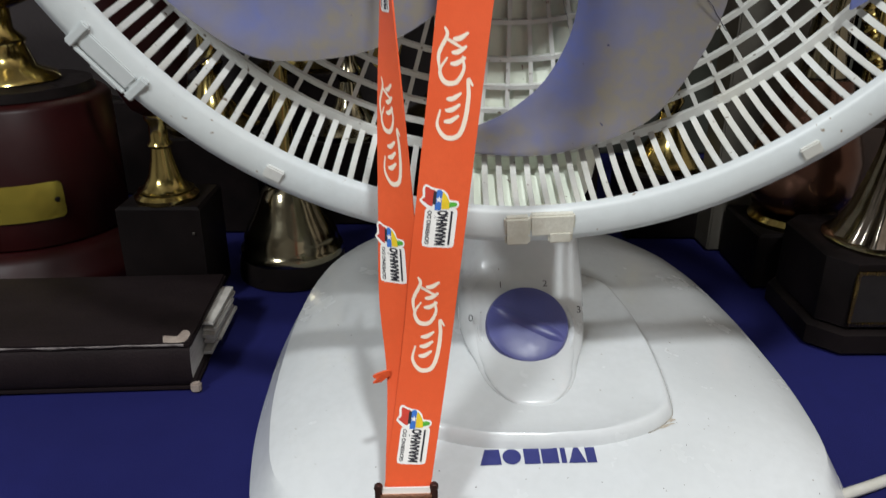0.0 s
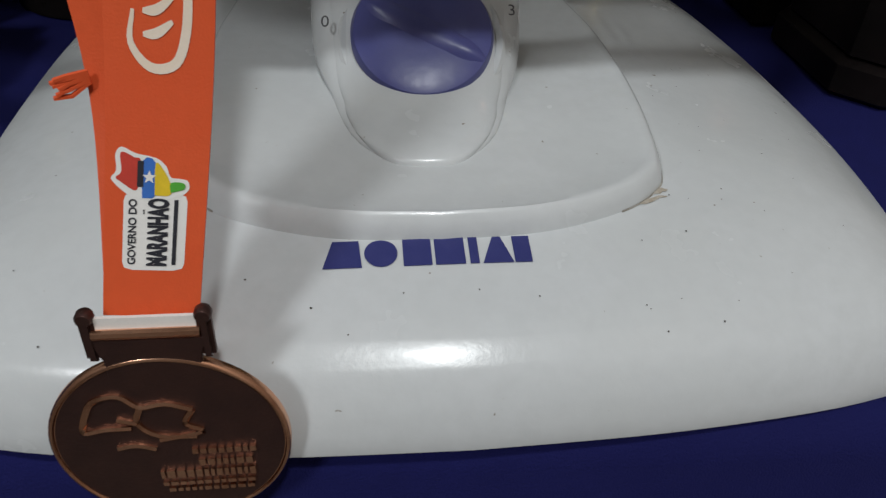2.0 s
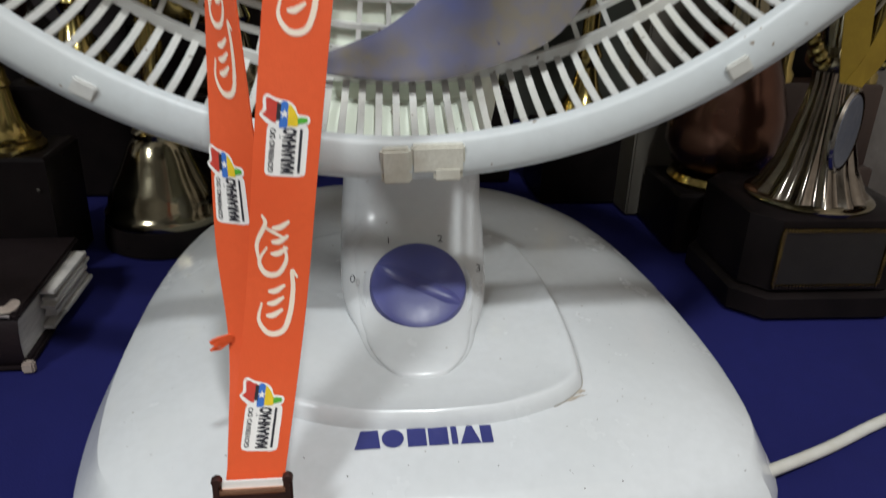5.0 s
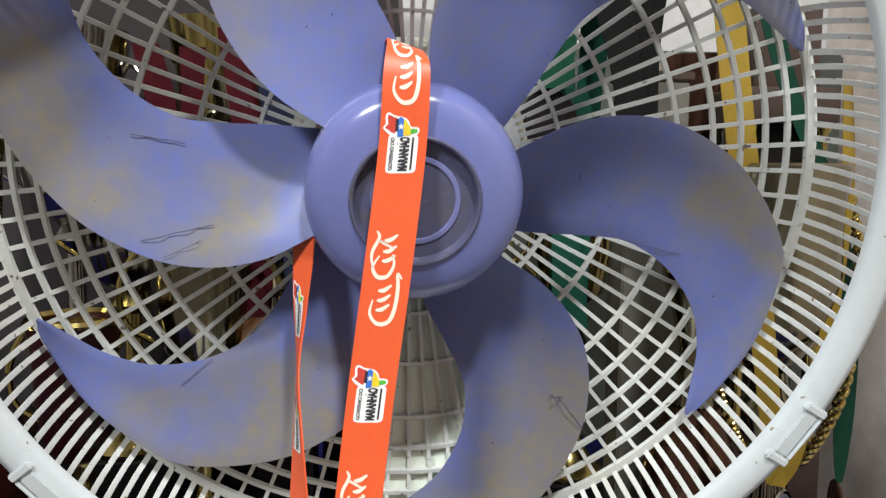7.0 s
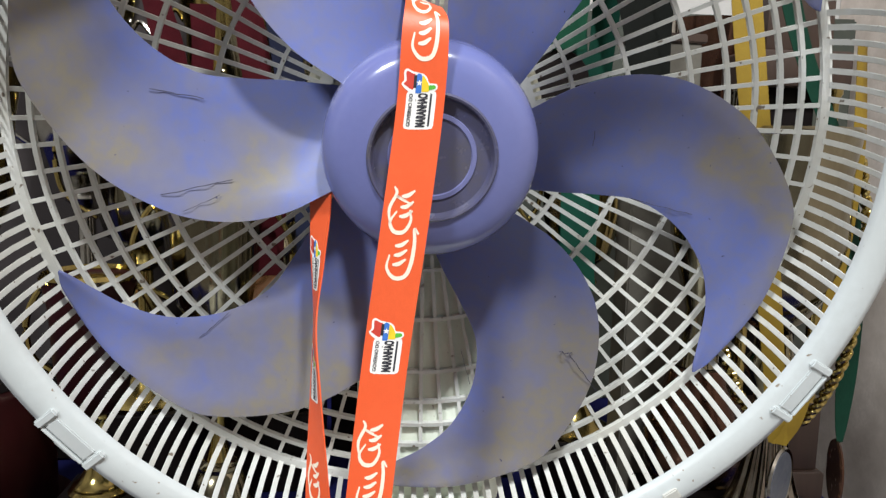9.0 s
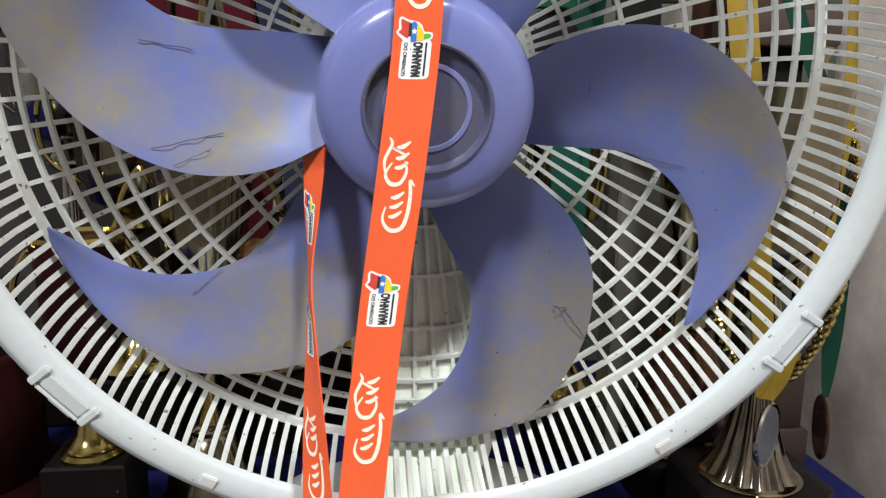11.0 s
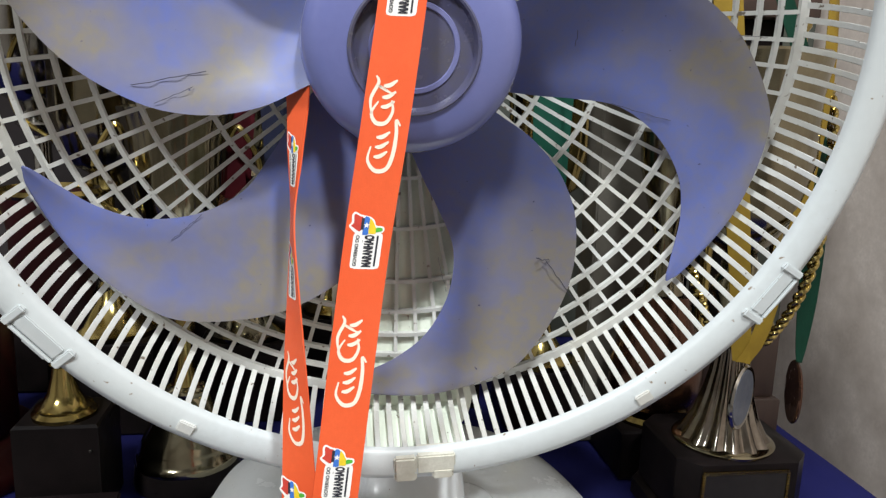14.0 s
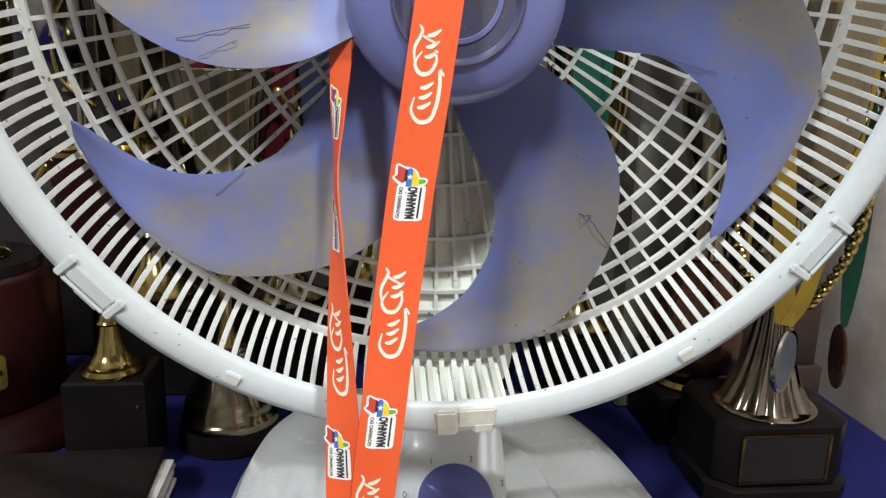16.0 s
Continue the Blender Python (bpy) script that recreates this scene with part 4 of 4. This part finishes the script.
# medal on a yellow ribbon hung over that trophy
ym = thing("medal", "silver-grey medal on a yellow ribbon hung over a trophy", "medal", (0.305, 0.437, 0.0675), "hung medals")
strip("ribbon", ym, YELLOW, [((0.241, 0.462, 0.500), (0.262, 0.462, 0.503)), ((0.250, 0.452, 0.40), (0.270, 0.450, 0.40)), ((0.264, 0.446, 0.30), (0.282, 0.442, 0.30)), ((0.278, 0.442, 0.21), (0.292, 0.438, 0.21)), ((0.283, 0.441, 0.170), (0.297, 0.437, 0.167)), ((0.287, 0.440, 0.145), (0.299, 0.437, 0.143))], label="yellow satin ribbon")
strip("ribbon", ym, YELLOW, [((0.340, 0.462, 0.420), (0.352, 0.470, 0.42)), ((0.336, 0.452, 0.34), (0.350, 0.458, 0.34)), ((0.322, 0.444, 0.25), (0.337, 0.450, 0.25)), ((0.307, 0.439, 0.195), (0.322, 0.444, 0.195)), ((0.296, 0.437, 0.160), (0.311, 0.440, 0.160)), ((0.288, 0.4372, 0.145), (0.300, 0.4382, 0.144))], label="yellow satin ribbon")
bm = bmesh.new()
YM = Matrix.Translation((0.2935, 0.4335, 0.1195)) @ pose(0, 0, 0, 90, 12, 42)
lathe(bm, [(0.0, -0.0016), (0.0225, -0.0016), (0.0235, 0.0), (0.0225, 0.0016), (0.0212, 0.0014), (0.0205, 0.0010), (0.0, 0.0010)], YM, 56)
yd = part("disc", bm, SILVER, ym, "silver-rimmed disc")
bm = bmesh.new()
lathe(bm, [(0.0203, 0.0009), (0.0200, 0.0014), (0.0, 0.0015)], YM, 40)
part("disc_face", bm, STEELBLUE, yd, "grey-blue face")

# green ribbon with a copper medal
gm = thing("medal", "copper medal on a green ribbon hung beside a trophy", "medal", (0.367, 0.462, 0.085), "hung medals")
strip("ribbon", gm, GREEN, [((0.288, 0.490, 0.480), (0.304, 0.490, 0.484)), ((0.307, 0.484, 0.415), (0.323, 0.488, 0.418)), ((0.339, 0.474, 0.330), (0.359, 0.482, 0.330)), ((0.347, 0.468, 0.250), (0.371, 0.476, 0.250)), ((0.349, 0.466, 0.190), (0.370, 0.472, 0.190)), ((0.351, 0.464, 0.150), (0.364, 0.468, 0.150)), ((0.353, 0.463, 0.134), (0.359, 0.465, 0.133))], label="green satin ribbon")
bm = bmesh.new()
GMX = Matrix.Translation((0.354, 0.4635, 0.1105)) @ pose(0, 0, 0, 90, 6, 68)
lathe(bm, [(0.0, -0.0014), (0.0235, -0.0014), (0.0245, 0.0), (0.0235, 0.0014), (0.0, 0.0012)], GMX, 48)
part("disc", bm, COPPER, gm, "dull copper disc")

# copper goblet behind
cg = thing("goblet_trophy", "dark copper goblet on a black block", "trophy", (0.29, 0.575, 0), "trophies on the table")
bm = bmesh.new()
prism(bm, square(0.292, 0.575, 0.040, 0.036), 0.0, 0.045, bevel=0.002)
part("block", bm, BLACK, cg)
turned("collar", cg, GOLD, [(0.0, 0.045), (0.034, 0.045), (0.036, 0.049), (0.033, 0.053), (0.0, 0.053)], 0.292, 0.572, 40)
turned("bowl", cg, COPPER, [(0.020, 0.053), (0.034, 0.060), (0.041, 0.076), (0.041, 0.10), (0.034, 0.125), (0.026, 0.145), (0.024, 0.16), (0.0, 0.161)], 0.292, 0.572, 48, label="dark copper bulb")
turned("figure_column", cg, PALEGOLD, [(0.018, 0.161), (0.014, 0.18), (0.012, 0.21), (0.020, 0.24), (0.028, 0.27), (0.030, 0.30), (0.0, 0.305)], 0.292, 0.572, 32)

# small gold trophy with a red cup
sg = thing("trophy", "small gold trophy with red cup on a black block", "trophy", (-0.194, 0.53, 0), "trophies on the table")
bm = bmesh.new()
prism(bm, square(-0.194, 0.535, 0.030, 0.028), 0.0, 0.0785, bevel=0.002)
part("block", bm, BLACK, sg)
turned("foot", sg, GOLD, [(0.0, 0.0785), (0.0225, 0.0785), (0.0228, 0.0815), (0.0195, 0.0840), (0.0200, 0.0860), (0.0155, 0.0885), (0.0110, 0.0965), (0.0080, 0.1085), (0.0068, 0.1165), (0.0088, 0.1185), (0.0066, 0.1215), (0.0060, 0.1345), (0.0085, 0.1375), (0.0085, 0.1405)], -0.194, 0.53, 40, label="polished gold bell foot")
turned("cup", sg, RED, [(0.0085, 0.1405), (0.016, 0.1455), (0.024, 0.1605), (0.028, 0.1855), (0.029, 0.2205), (0.033, 0.2455), (0.031, 0.2455), (0.027, 0.2205), (0.0, 0.1605)], -0.194, 0.53, 40, label="red metal cup")
turned("cup_rim", sg, GOLD, [(0.0325, 0.2435), (0.0345, 0.2465), (0.0325, 0.2495), (0.030, 0.2465), (0.0325, 0.2435)], -0.194, 0.53, 40)
handles(sg, GOLD, -0.194, 0.53, 0.1705, 0.2305, 0.026, 0.018)
bm = bmesh.new()
lathe(bm, [(0.0, 0.0), (0.0016, 0.0), (0.0012, 0.0012), (0.0, 0.0014)], Matrix.Translation((-0.170, 0.5066, 0.059)) @ pose(0, 0, 0, 90), 8)
part("screw", bm, SILVER, sg)

# larger pale gold trophy
lg = thing("trophy", "pale gold trophy with bell foot on round black base", "trophy", (-0.1145, 0.575, 0), "trophies on the table")
turned("base", lg, BLACK, [(0.0, 0.0), (0.043, 0.0), (0.0435, 0.003), (0.042, 0.018), (0.0, 0.018)], -0.1145, 0.575, 48)
turned("foot", lg, PALEGOLD, [(0.0, 0.0180), (0.0415, 0.0180), (0.0425, 0.0210), (0.0405, 0.0250), (0.0385, 0.0270), (0.0378, 0.0330), (0.0340, 0.0420), (0.0285, 0.0520), (0.0240, 0.0620), (0.0205, 0.0710), (0.0165, 0.0750), (0.0175, 0.0790), (0.0120, 0.0840)], -0.1145, 0.575, 56, label="pale gold bell foot")
turned("stem", lg, GOLD, [(0.0120, 0.0840), (0.0075, 0.0970), (0.0065, 0.1220), (0.0100, 0.1370), (0.0065, 0.1470), (0.0065, 0.1770), (0.0120, 0.1870), (0.0085, 0.1940)], -0.1145, 0.575, 32)
turned("cup", lg, PALEGOLD, [(0.0085, 0.1940), (0.020, 0.2020), (0.030, 0.2170), (0.036, 0.2470), (0.038, 0.2820), (0.044, 0.3070), (0.042, 0.3080), (0.035, 0.2820), (0.0, 0.2120)], -0.1145, 0.575, 48, 16, 0.05)
handles(lg, GOLD, -0.1145, 0.575, 0.217, 0.287, 0.034, 0.024)

# big red column trophy with a gold plate
rc = thing("trophy", "large red column trophy with a gold name plate", "trophy", (-0.336, 0.605, 0), "trophies on the table")
turned("base", rc, RED, [(0.0, 0.0), (0.098, 0.0), (0.100, 0.006), (0.096, 0.014), (0.090, 0.020), (0.088, 0.026), (0.080, 0.032), (0.0, 0.034)], -0.336, 0.605, 64)
turned("column", rc, RED, [(0.0, 0.034), (0.074, 0.034), (0.074, 0.138), (0.070, 0.142), (0.0, 0.143)], -0.336, 0.605, 64, label="dark red lacquered column")
turned("cap", rc, BLACK, [(0.0, 0.143), (0.064, 0.143), (0.062, 0.150), (0.0, 0.152)], -0.336, 0.605, 48)
turned("stem", rc, GOLD, [(0.040, 0.152), (0.038, 0.156), (0.024, 0.162), (0.018, 0.178), (0.020, 0.182), (0.012, 0.190), (0.012, 0.205), (0.030, 0.212), (0.032, 0.216), (0.016, 0.222), (0.014, 0.25)], -0.336, 0.605, 40)
turned("cup", rc, GOLD, [(0.014, 0.25), (0.04, 0.265), (0.055, 0.30), (0.058, 0.36), (0.066, 0.40), (0.062, 0.40), (0.052, 0.36), (0.0, 0.28)], -0.336, 0.605, 48)
bm = bmesh.new()
rings = []
for z, q in ((0.056, 0.6), (0.0575, 0.9), (0.060, 1), (0.081, 1), (0.0835, 0.9), (0.085, 0.6)):
    row = []
    for k in range(21):
        a = radians(-90 + (k - 10) * 4.6 * (0.86 + 0.14 * q))
        row.append((-0.336 + 0.0755 * math.cos(a), 0.605 + 0.0755 * math.sin(a), z))
    rings.append(row)
grid_faces(bm, rings, False)
part("name_plate", bm, material("yellow_gold_plate", (0.72, 0.58, 0.10), 0.22, 0.85, second=(0.6, 0.48, 0.08), scale=60), rc, "yellow gold name plate")
for s in (-1, 1):
    bm = bmesh.new()
    a = radians(-90 + s * 42)
    lathe(bm, [(0.0, 0.0), (0.0022, 0.0), (0.0015, 0.0012), (0.0, 0.0014)], Matrix.Translation((-0.336 + 0.0758 * math.cos(a), 0.605 + 0.0758 * math.sin(a), 0.0705)) @ pose(0, 0, 0, 90, 0, s * 42), 8)
    part("rivet", bm, BLACK, rc)

# worn black case lying beside the fan
case = thing("album", "worn black hard-cover album lying on the blue cloth", "album", (-0.30, 0.47, 0))
AM = Matrix.Translation((-0.1415, 0.3945, 0.0)) @ pose(0, 0, 0, 0, 0, 3)
for z0, z1 in ((0.0, 0.004), (0.029, 0.033)):
    bm = bmesh.new()
    box(bm, (-0.30, 0.0, z0), (0.0, 0.100, z1), AM, 0.0012)
    part("cover", bm, LEATHER, case)
bm = bmesh.new()
rows = []
for k in range(9):
    a = math.pi * k / 8 - math.pi / 2
    rows.append([AM @ Vector((x, 0.004 - 0.006 * math.cos(a), 0.0165 + 0.0155 * math.sin(a))) for x in np.linspace(-0.30, -0.001, 14)])
grid_faces(bm, rows, False)
part("spine", bm, LEATHER, case, "rounded black spine")
bm = bmesh.new()
box(bm, (-0.295, 0.004, 0.004), (-0.004, 0.096, 0.029), AM)
part("page_block", bm, PAPER, case, "grey page edges")
rng = random.Random(5)


def worn_patch(points, z, lift=0.0004):
    bm = bmesh.new()
    vs, fs = blob(points)
    bv = [bm.verts.new(AM @ Vector((v[0], v[1], z + lift))) for v in vs]
    for f in fs:
        bm.faces.new([bv[i] for i in f])
    part("worn_patch", bm, WORN, case, "bare worn board")


worn_patch([(-0.016, 0.0004), (-0.004, 0.0010), (-0.003, 0.012), (-0.008, 0.016), (-0.010, 0.008), (-0.018, 0.009)], 0.033)
SCUFF = material("scuffed_edge", (0.26, 0.23, 0.22), 0.7, second=(0.05, 0.04, 0.04), scale=90, amount=0.52)
for x0, x1, y, z, thick in ((-0.298, -0.004, -0.0006, 0.0322, 0.0011), (-0.298, -0.120, -0.0034, 0.0090, 0.0016)):
    line = []
    for k in range(60):
        f = k / 59
        line.append((x0 + (x1 - x0) * f, y + rng.uniform(-0.0002, 0.0002), z + 0.0007 * noise.noise((f * 14, z * 90, 0))))
    bm = bmesh.new()
    rings = []
    for k, (x, yy, zz) in enumerate(line):
        w = thick * max(0.12, 0.55 + 0.75 * noise.noise((k * 0.31, z * 300, 4)))
        rings.append([AM @ Vector((x, yy + w * 0.7 * math.cos(t), zz + w * math.sin(t))) for t in (0.4, 1.6, 2.8, 4.0, 5.2)])
    grid_faces(bm, rings, True, True, True)
    part("worn_edge", bm, SCUFF, case, "scuffed pale edge")
for k in range(9):
    z = 0.0065 + 0.0025 * k
    a, c = rng.uniform(0.030, 0.046), rng.uniform(0.082, 0.094)
    bm = bmesh.new()
    box(bm, (-0.004, a, z), (rng.uniform(0.0005, 0.0042), c, z + 0.0019), AM @ pose(0, 0, 0, 0, rng.uniform(-4, 4), -2))
    part("torn_page", bm, PAPER, case, "pale torn page edge")
bm = bmesh.new()
box(bm, (-0.003, -0.003, 0.0), (0.003, 0.002, 0.006), AM, 0.001)
part("worn_corner", bm, WORN, case)


# further trophies, seen through the guard
def cup_trophy(x, y, h, r, mat, cupmat, label, flute=0, block=0.05):
    t = thing("trophy", label, "trophy", (x, y, 0), "trophies on the table")
    bm = bmesh.new()
    prism(bm, square(x, y, r * 1.1, r * 1.0), 0.0, block, bevel=0.002)
    part("block", bm, BLACK, t)
    z = block
    turned("foot", t, mat, [(0.0, z), (r * 1.0, z), (r * 1.02, z + 0.005), (r * 0.7, z + 0.012), (r * 0.35, z + 0.03), (r * 0.22, z + 0.05)], x, y, 36)
    k = h - z
    turned("stem", t, mat, [(r * 0.22, z + 0.05), (r * 0.34, z + 0.06), (r * 0.2, z + 0.07), (r * 0.18, z + k * 0.42), (r * 0.5, z + k * 0.45), (r * 0.3, z + k * 0.49)], x, y, 28)
    turned("cup", t, cupmat, [(r * 0.3, z + k * 0.49), (r * 0.8, z + k * 0.53), (r * 1.05, z + k * 0.65), (r * 1.05, z + k * 0.85), (r * 1.3, z + k), (r * 1.24, z + k), (r * 0.98, z + k * 0.85), (0.0, z + k * 0.58)], x, y, 48, flute, 0.06)
    handles(t, mat, x, y, z + k * 0.58, z + k * 0.9, r * 1.0, r * 0.7)
    return t


cup_trophy(-0.205, 0.70, 0.40, 0.042, GOLD, PALEGOLD, "gold cup trophy on a tall black block", 14, 0.09)
cup_trophy(-0.080, 0.72, 0.44, 0.040, PALEGOLD, PALEGOLD, "pale gold cup trophy with fluted bowl", 18, 0.08)
cup_trophy(-0.300, 0.82, 0.50, 0.050, SILVER, SILVER, "silver cup trophy with two handles", 0, 0.10)
cup_trophy(0.010, 0.80, 0.42, 0.038, GOLD, COPPER, "gold trophy with copper cup", 0, 0.08)
cup_trophy(0.115, 0.74, 0.38, 0.040, GOLD, BLACK, "gold trophy with a black cup", 0, 0.08)
cup_trophy(0.215, 0.68, 0.40, 0.036, GOLD, GOLD, "slim gold cup trophy", 16, 0.06)
cup_trophy(0.345, 0.725, 0.47, 0.040, SILVER, COPPER, "tall trophy with dark copper bowl", 12, 0.07)
cup_trophy(-0.150, 0.86, 0.52, 0.045, GOLD, GOLD, "tall gold cup trophy", 12, 0.12)

# medals on red, dark and green ribbons hung among them


def hung_medal(label, ribmat, discmat, top, low, width, sway=0.0, lean=20):
    m = thing("medal", label, "medal", (low[0], low[1], low[2]), "hung medals")
    a, c = Vector(top), Vector(low)
    for s in (-1, 1):
        rows = []
        for k in range(6):
            f = k / 5
            p = a.lerp(c, f) + Vector((s * width * 0.75 * (1 - f) ** 1.3 + sway * math.sin(f * 5), 0.006 * s, 0))
            half = width / 2 * (0.85 + 0.15 * math.cos(f * 6 + s))
            rows.append(((p.x - half, p.y, p.z), (p.x + half, p.y + 0.006 * math.sin(f * 4), p.z)))
        strip("ribbon", m, ribmat, rows)
    bm = bmesh.new()
    lathe(bm, [(0.0, -0.0014), (0.0235, -0.0014), (0.0245, 0.0), (0.0235, 0.0014), (0.0, 0.0012)], Matrix.Translation((low[0], low[1], low[2] - 0.024)) @ pose(0, 0, 0, 90, 0, lean), 40)
    part("disc", bm, discmat, m)
    return m


hung_medal("bronze medal on a red ribbon hung on a trophy", REDCLOTH, BRONZE, (-0.075, 0.615, 0.47), (-0.072, 0.60, 0.235), 0.024, 0.003)
hung_medal("gold medal on a red ribbon hung on a trophy", REDCLOTH, GOLD, (-0.150, 0.640, 0.46), (-0.140, 0.63, 0.30), 0.024, 0.002, -30)
hung_medal("gold medal on a dark ribbon hung on a trophy", material("navy_ribbon", (0.012, 0.014, 0.03), 0.85, scale=50, spec=0.1), GOLD, (-0.045, 0.60, 0.45), (-0.035, 0.59, 0.21), 0.024, 0.002, 60)
hung_medal("dark medal on a wide green ribbon hung on a trophy", material("deep_green_ribbon", (0.005, 0.042, 0.022), 0.8, scale=50, spec=0.12), BLACK, (0.152, 0.570, 0.54), (0.160, 0.560, 0.420), 0.044, 0.004, 10)
hung_medal("dark medal on a green ribbon hung on a trophy", material("dark_green_ribbon", (0.01, 0.06, 0.04), 0.85, scale=50, spec=0.1), BLACK, (0.186, 0.60, 0.52), (0.188, 0.585, 0.225), 0.034, 0.003, 40)
hung_medal("dark medal on a black ribbon hung on a trophy", material("black_ribbon", (0.007, 0.008, 0.007), 0.85, scale=50, spec=0.1), COPPER, (0.222, 0.575, 0.54), (0.236, 0.565, 0.375), 0.038, 0.003, -20)

# dark board behind the trophies on one side
board = thing("display_board", "dark brown wooden board standing behind the trophies", "board", (-0.5, 0.97, 0))
bm = bmesh.new()
box(bm, (-1.09, 0.955, 0.0), (0.06, 0.985, 0.62), bevel=0.003)
part("board_panel", bm, DARKWALL, board)

# tall dark trophy of two decks on columns, behind the fluted one
tower = thing("trophy", "tall dark wooden trophy with two decks on gold columns", "trophy", (0.380, 0.625, 0), "trophies on the table")
WOOD = material("dark_stained_wood", (0.055, 0.032, 0.024), 0.4, second=(0.03, 0.018, 0.014), scale=40, stretch=(1, 1, 0.15), bump=0.1)
for k, (half, z0, z1) in enumerate(((0.050, 0.0, 0.05), (0.044, 0.05, 0.115), (0.047, 0.235, 0.262), (0.044, 0.40, 0.43), (0.030, 0.43, 0.50))):
    bm = bmesh.new()
    prism(bm, square(0.380, 0.625, half, half * 0.7), z0, z1, bevel=0.002)
    part("deck" if k > 1 else "block", bm, WOOD, tower)
for z0, z1 in ((0.115, 0.235), (0.262, 0.40)):
    for x, y in ((0.346, 0.603), (0.414, 0.603), (0.346, 0.647), (0.414, 0.647)):
        turned("column", tower, GOLD if y < 0.62 else SILVER, [(0.0, z0), (0.0080, z0), (0.0080, z0 + 0.006), (0.0055, z0 + 0.010), (0.0055, z1 - 0.010), (0.0080, z1 - 0.006), (0.0080, z1), (0.0, z1)], x, y, 24)
    bm = bmesh.new()
    prism(bm, square(0.380, 0.632, 0.026, 0.014), z0, z1, bevel=0.002)
    part("core", bm, BLACK, tower, "black core panel")

# square column trophy among the cups
ped = thing("trophy", "tall trophy with square grey-brown column and silver knob", "trophy", (0.270, 0.634, 0), "trophies on the table")
PED = material("grey_brown_laminate", (0.125, 0.115, 0.097), 0.55, second=(0.09, 0.08, 0.066), scale=18, bump=0.12, spec=0.3)
PM = Matrix.Translation((0.270, 0.634, 0)) @ pose(0, 0, 0, 0, 0, 3)
bm = bmesh.new()
box(bm, (-0.029, -0.017, 0.0), (0.029, 0.017, 0.436), PM, 0.0015)
part("column", bm, PED, ped)
bm = bmesh.new()
box(bm, (-0.032, -0.020, 0.436), (0.032, 0.020, 0.444), PM, 0.0012)
part("cap", bm, WOOD, ped, "thin dark wooden cap")
bm = bmesh.new()
lathe(bm, [(0.0, 0.444), (0.0125, 0.444), (0.0125, 0.458), (0.0115, 0.460), (0.0, 0.460)], PM, 32)
part("knob", bm, SILVER, ped, "polished silver knob")

# lower board beside it
low_board = thing("display_board", "low dark board standing behind the trophies", "board", (0.3, 0.94, 0))
bm = bmesh.new()
box(bm, (0.075, 0.935, 0.0), (0.648, 0.958, 0.515), bevel=0.003)
part("board_panel", bm, material("dark_green_board", (0.075, 0.075, 0.060), 0.6, second=(0.035, 0.045, 0.036), scale=7, bump=0.2), low_board)

# ---------------------------------------------------------------- guard bars
for k in range(90):
    on_head("spoke", spoke_me, 4 * k + 2, guard)
for k in range(180):
    on_head("slat", slat_me, 2 * k + 0.9, guard)
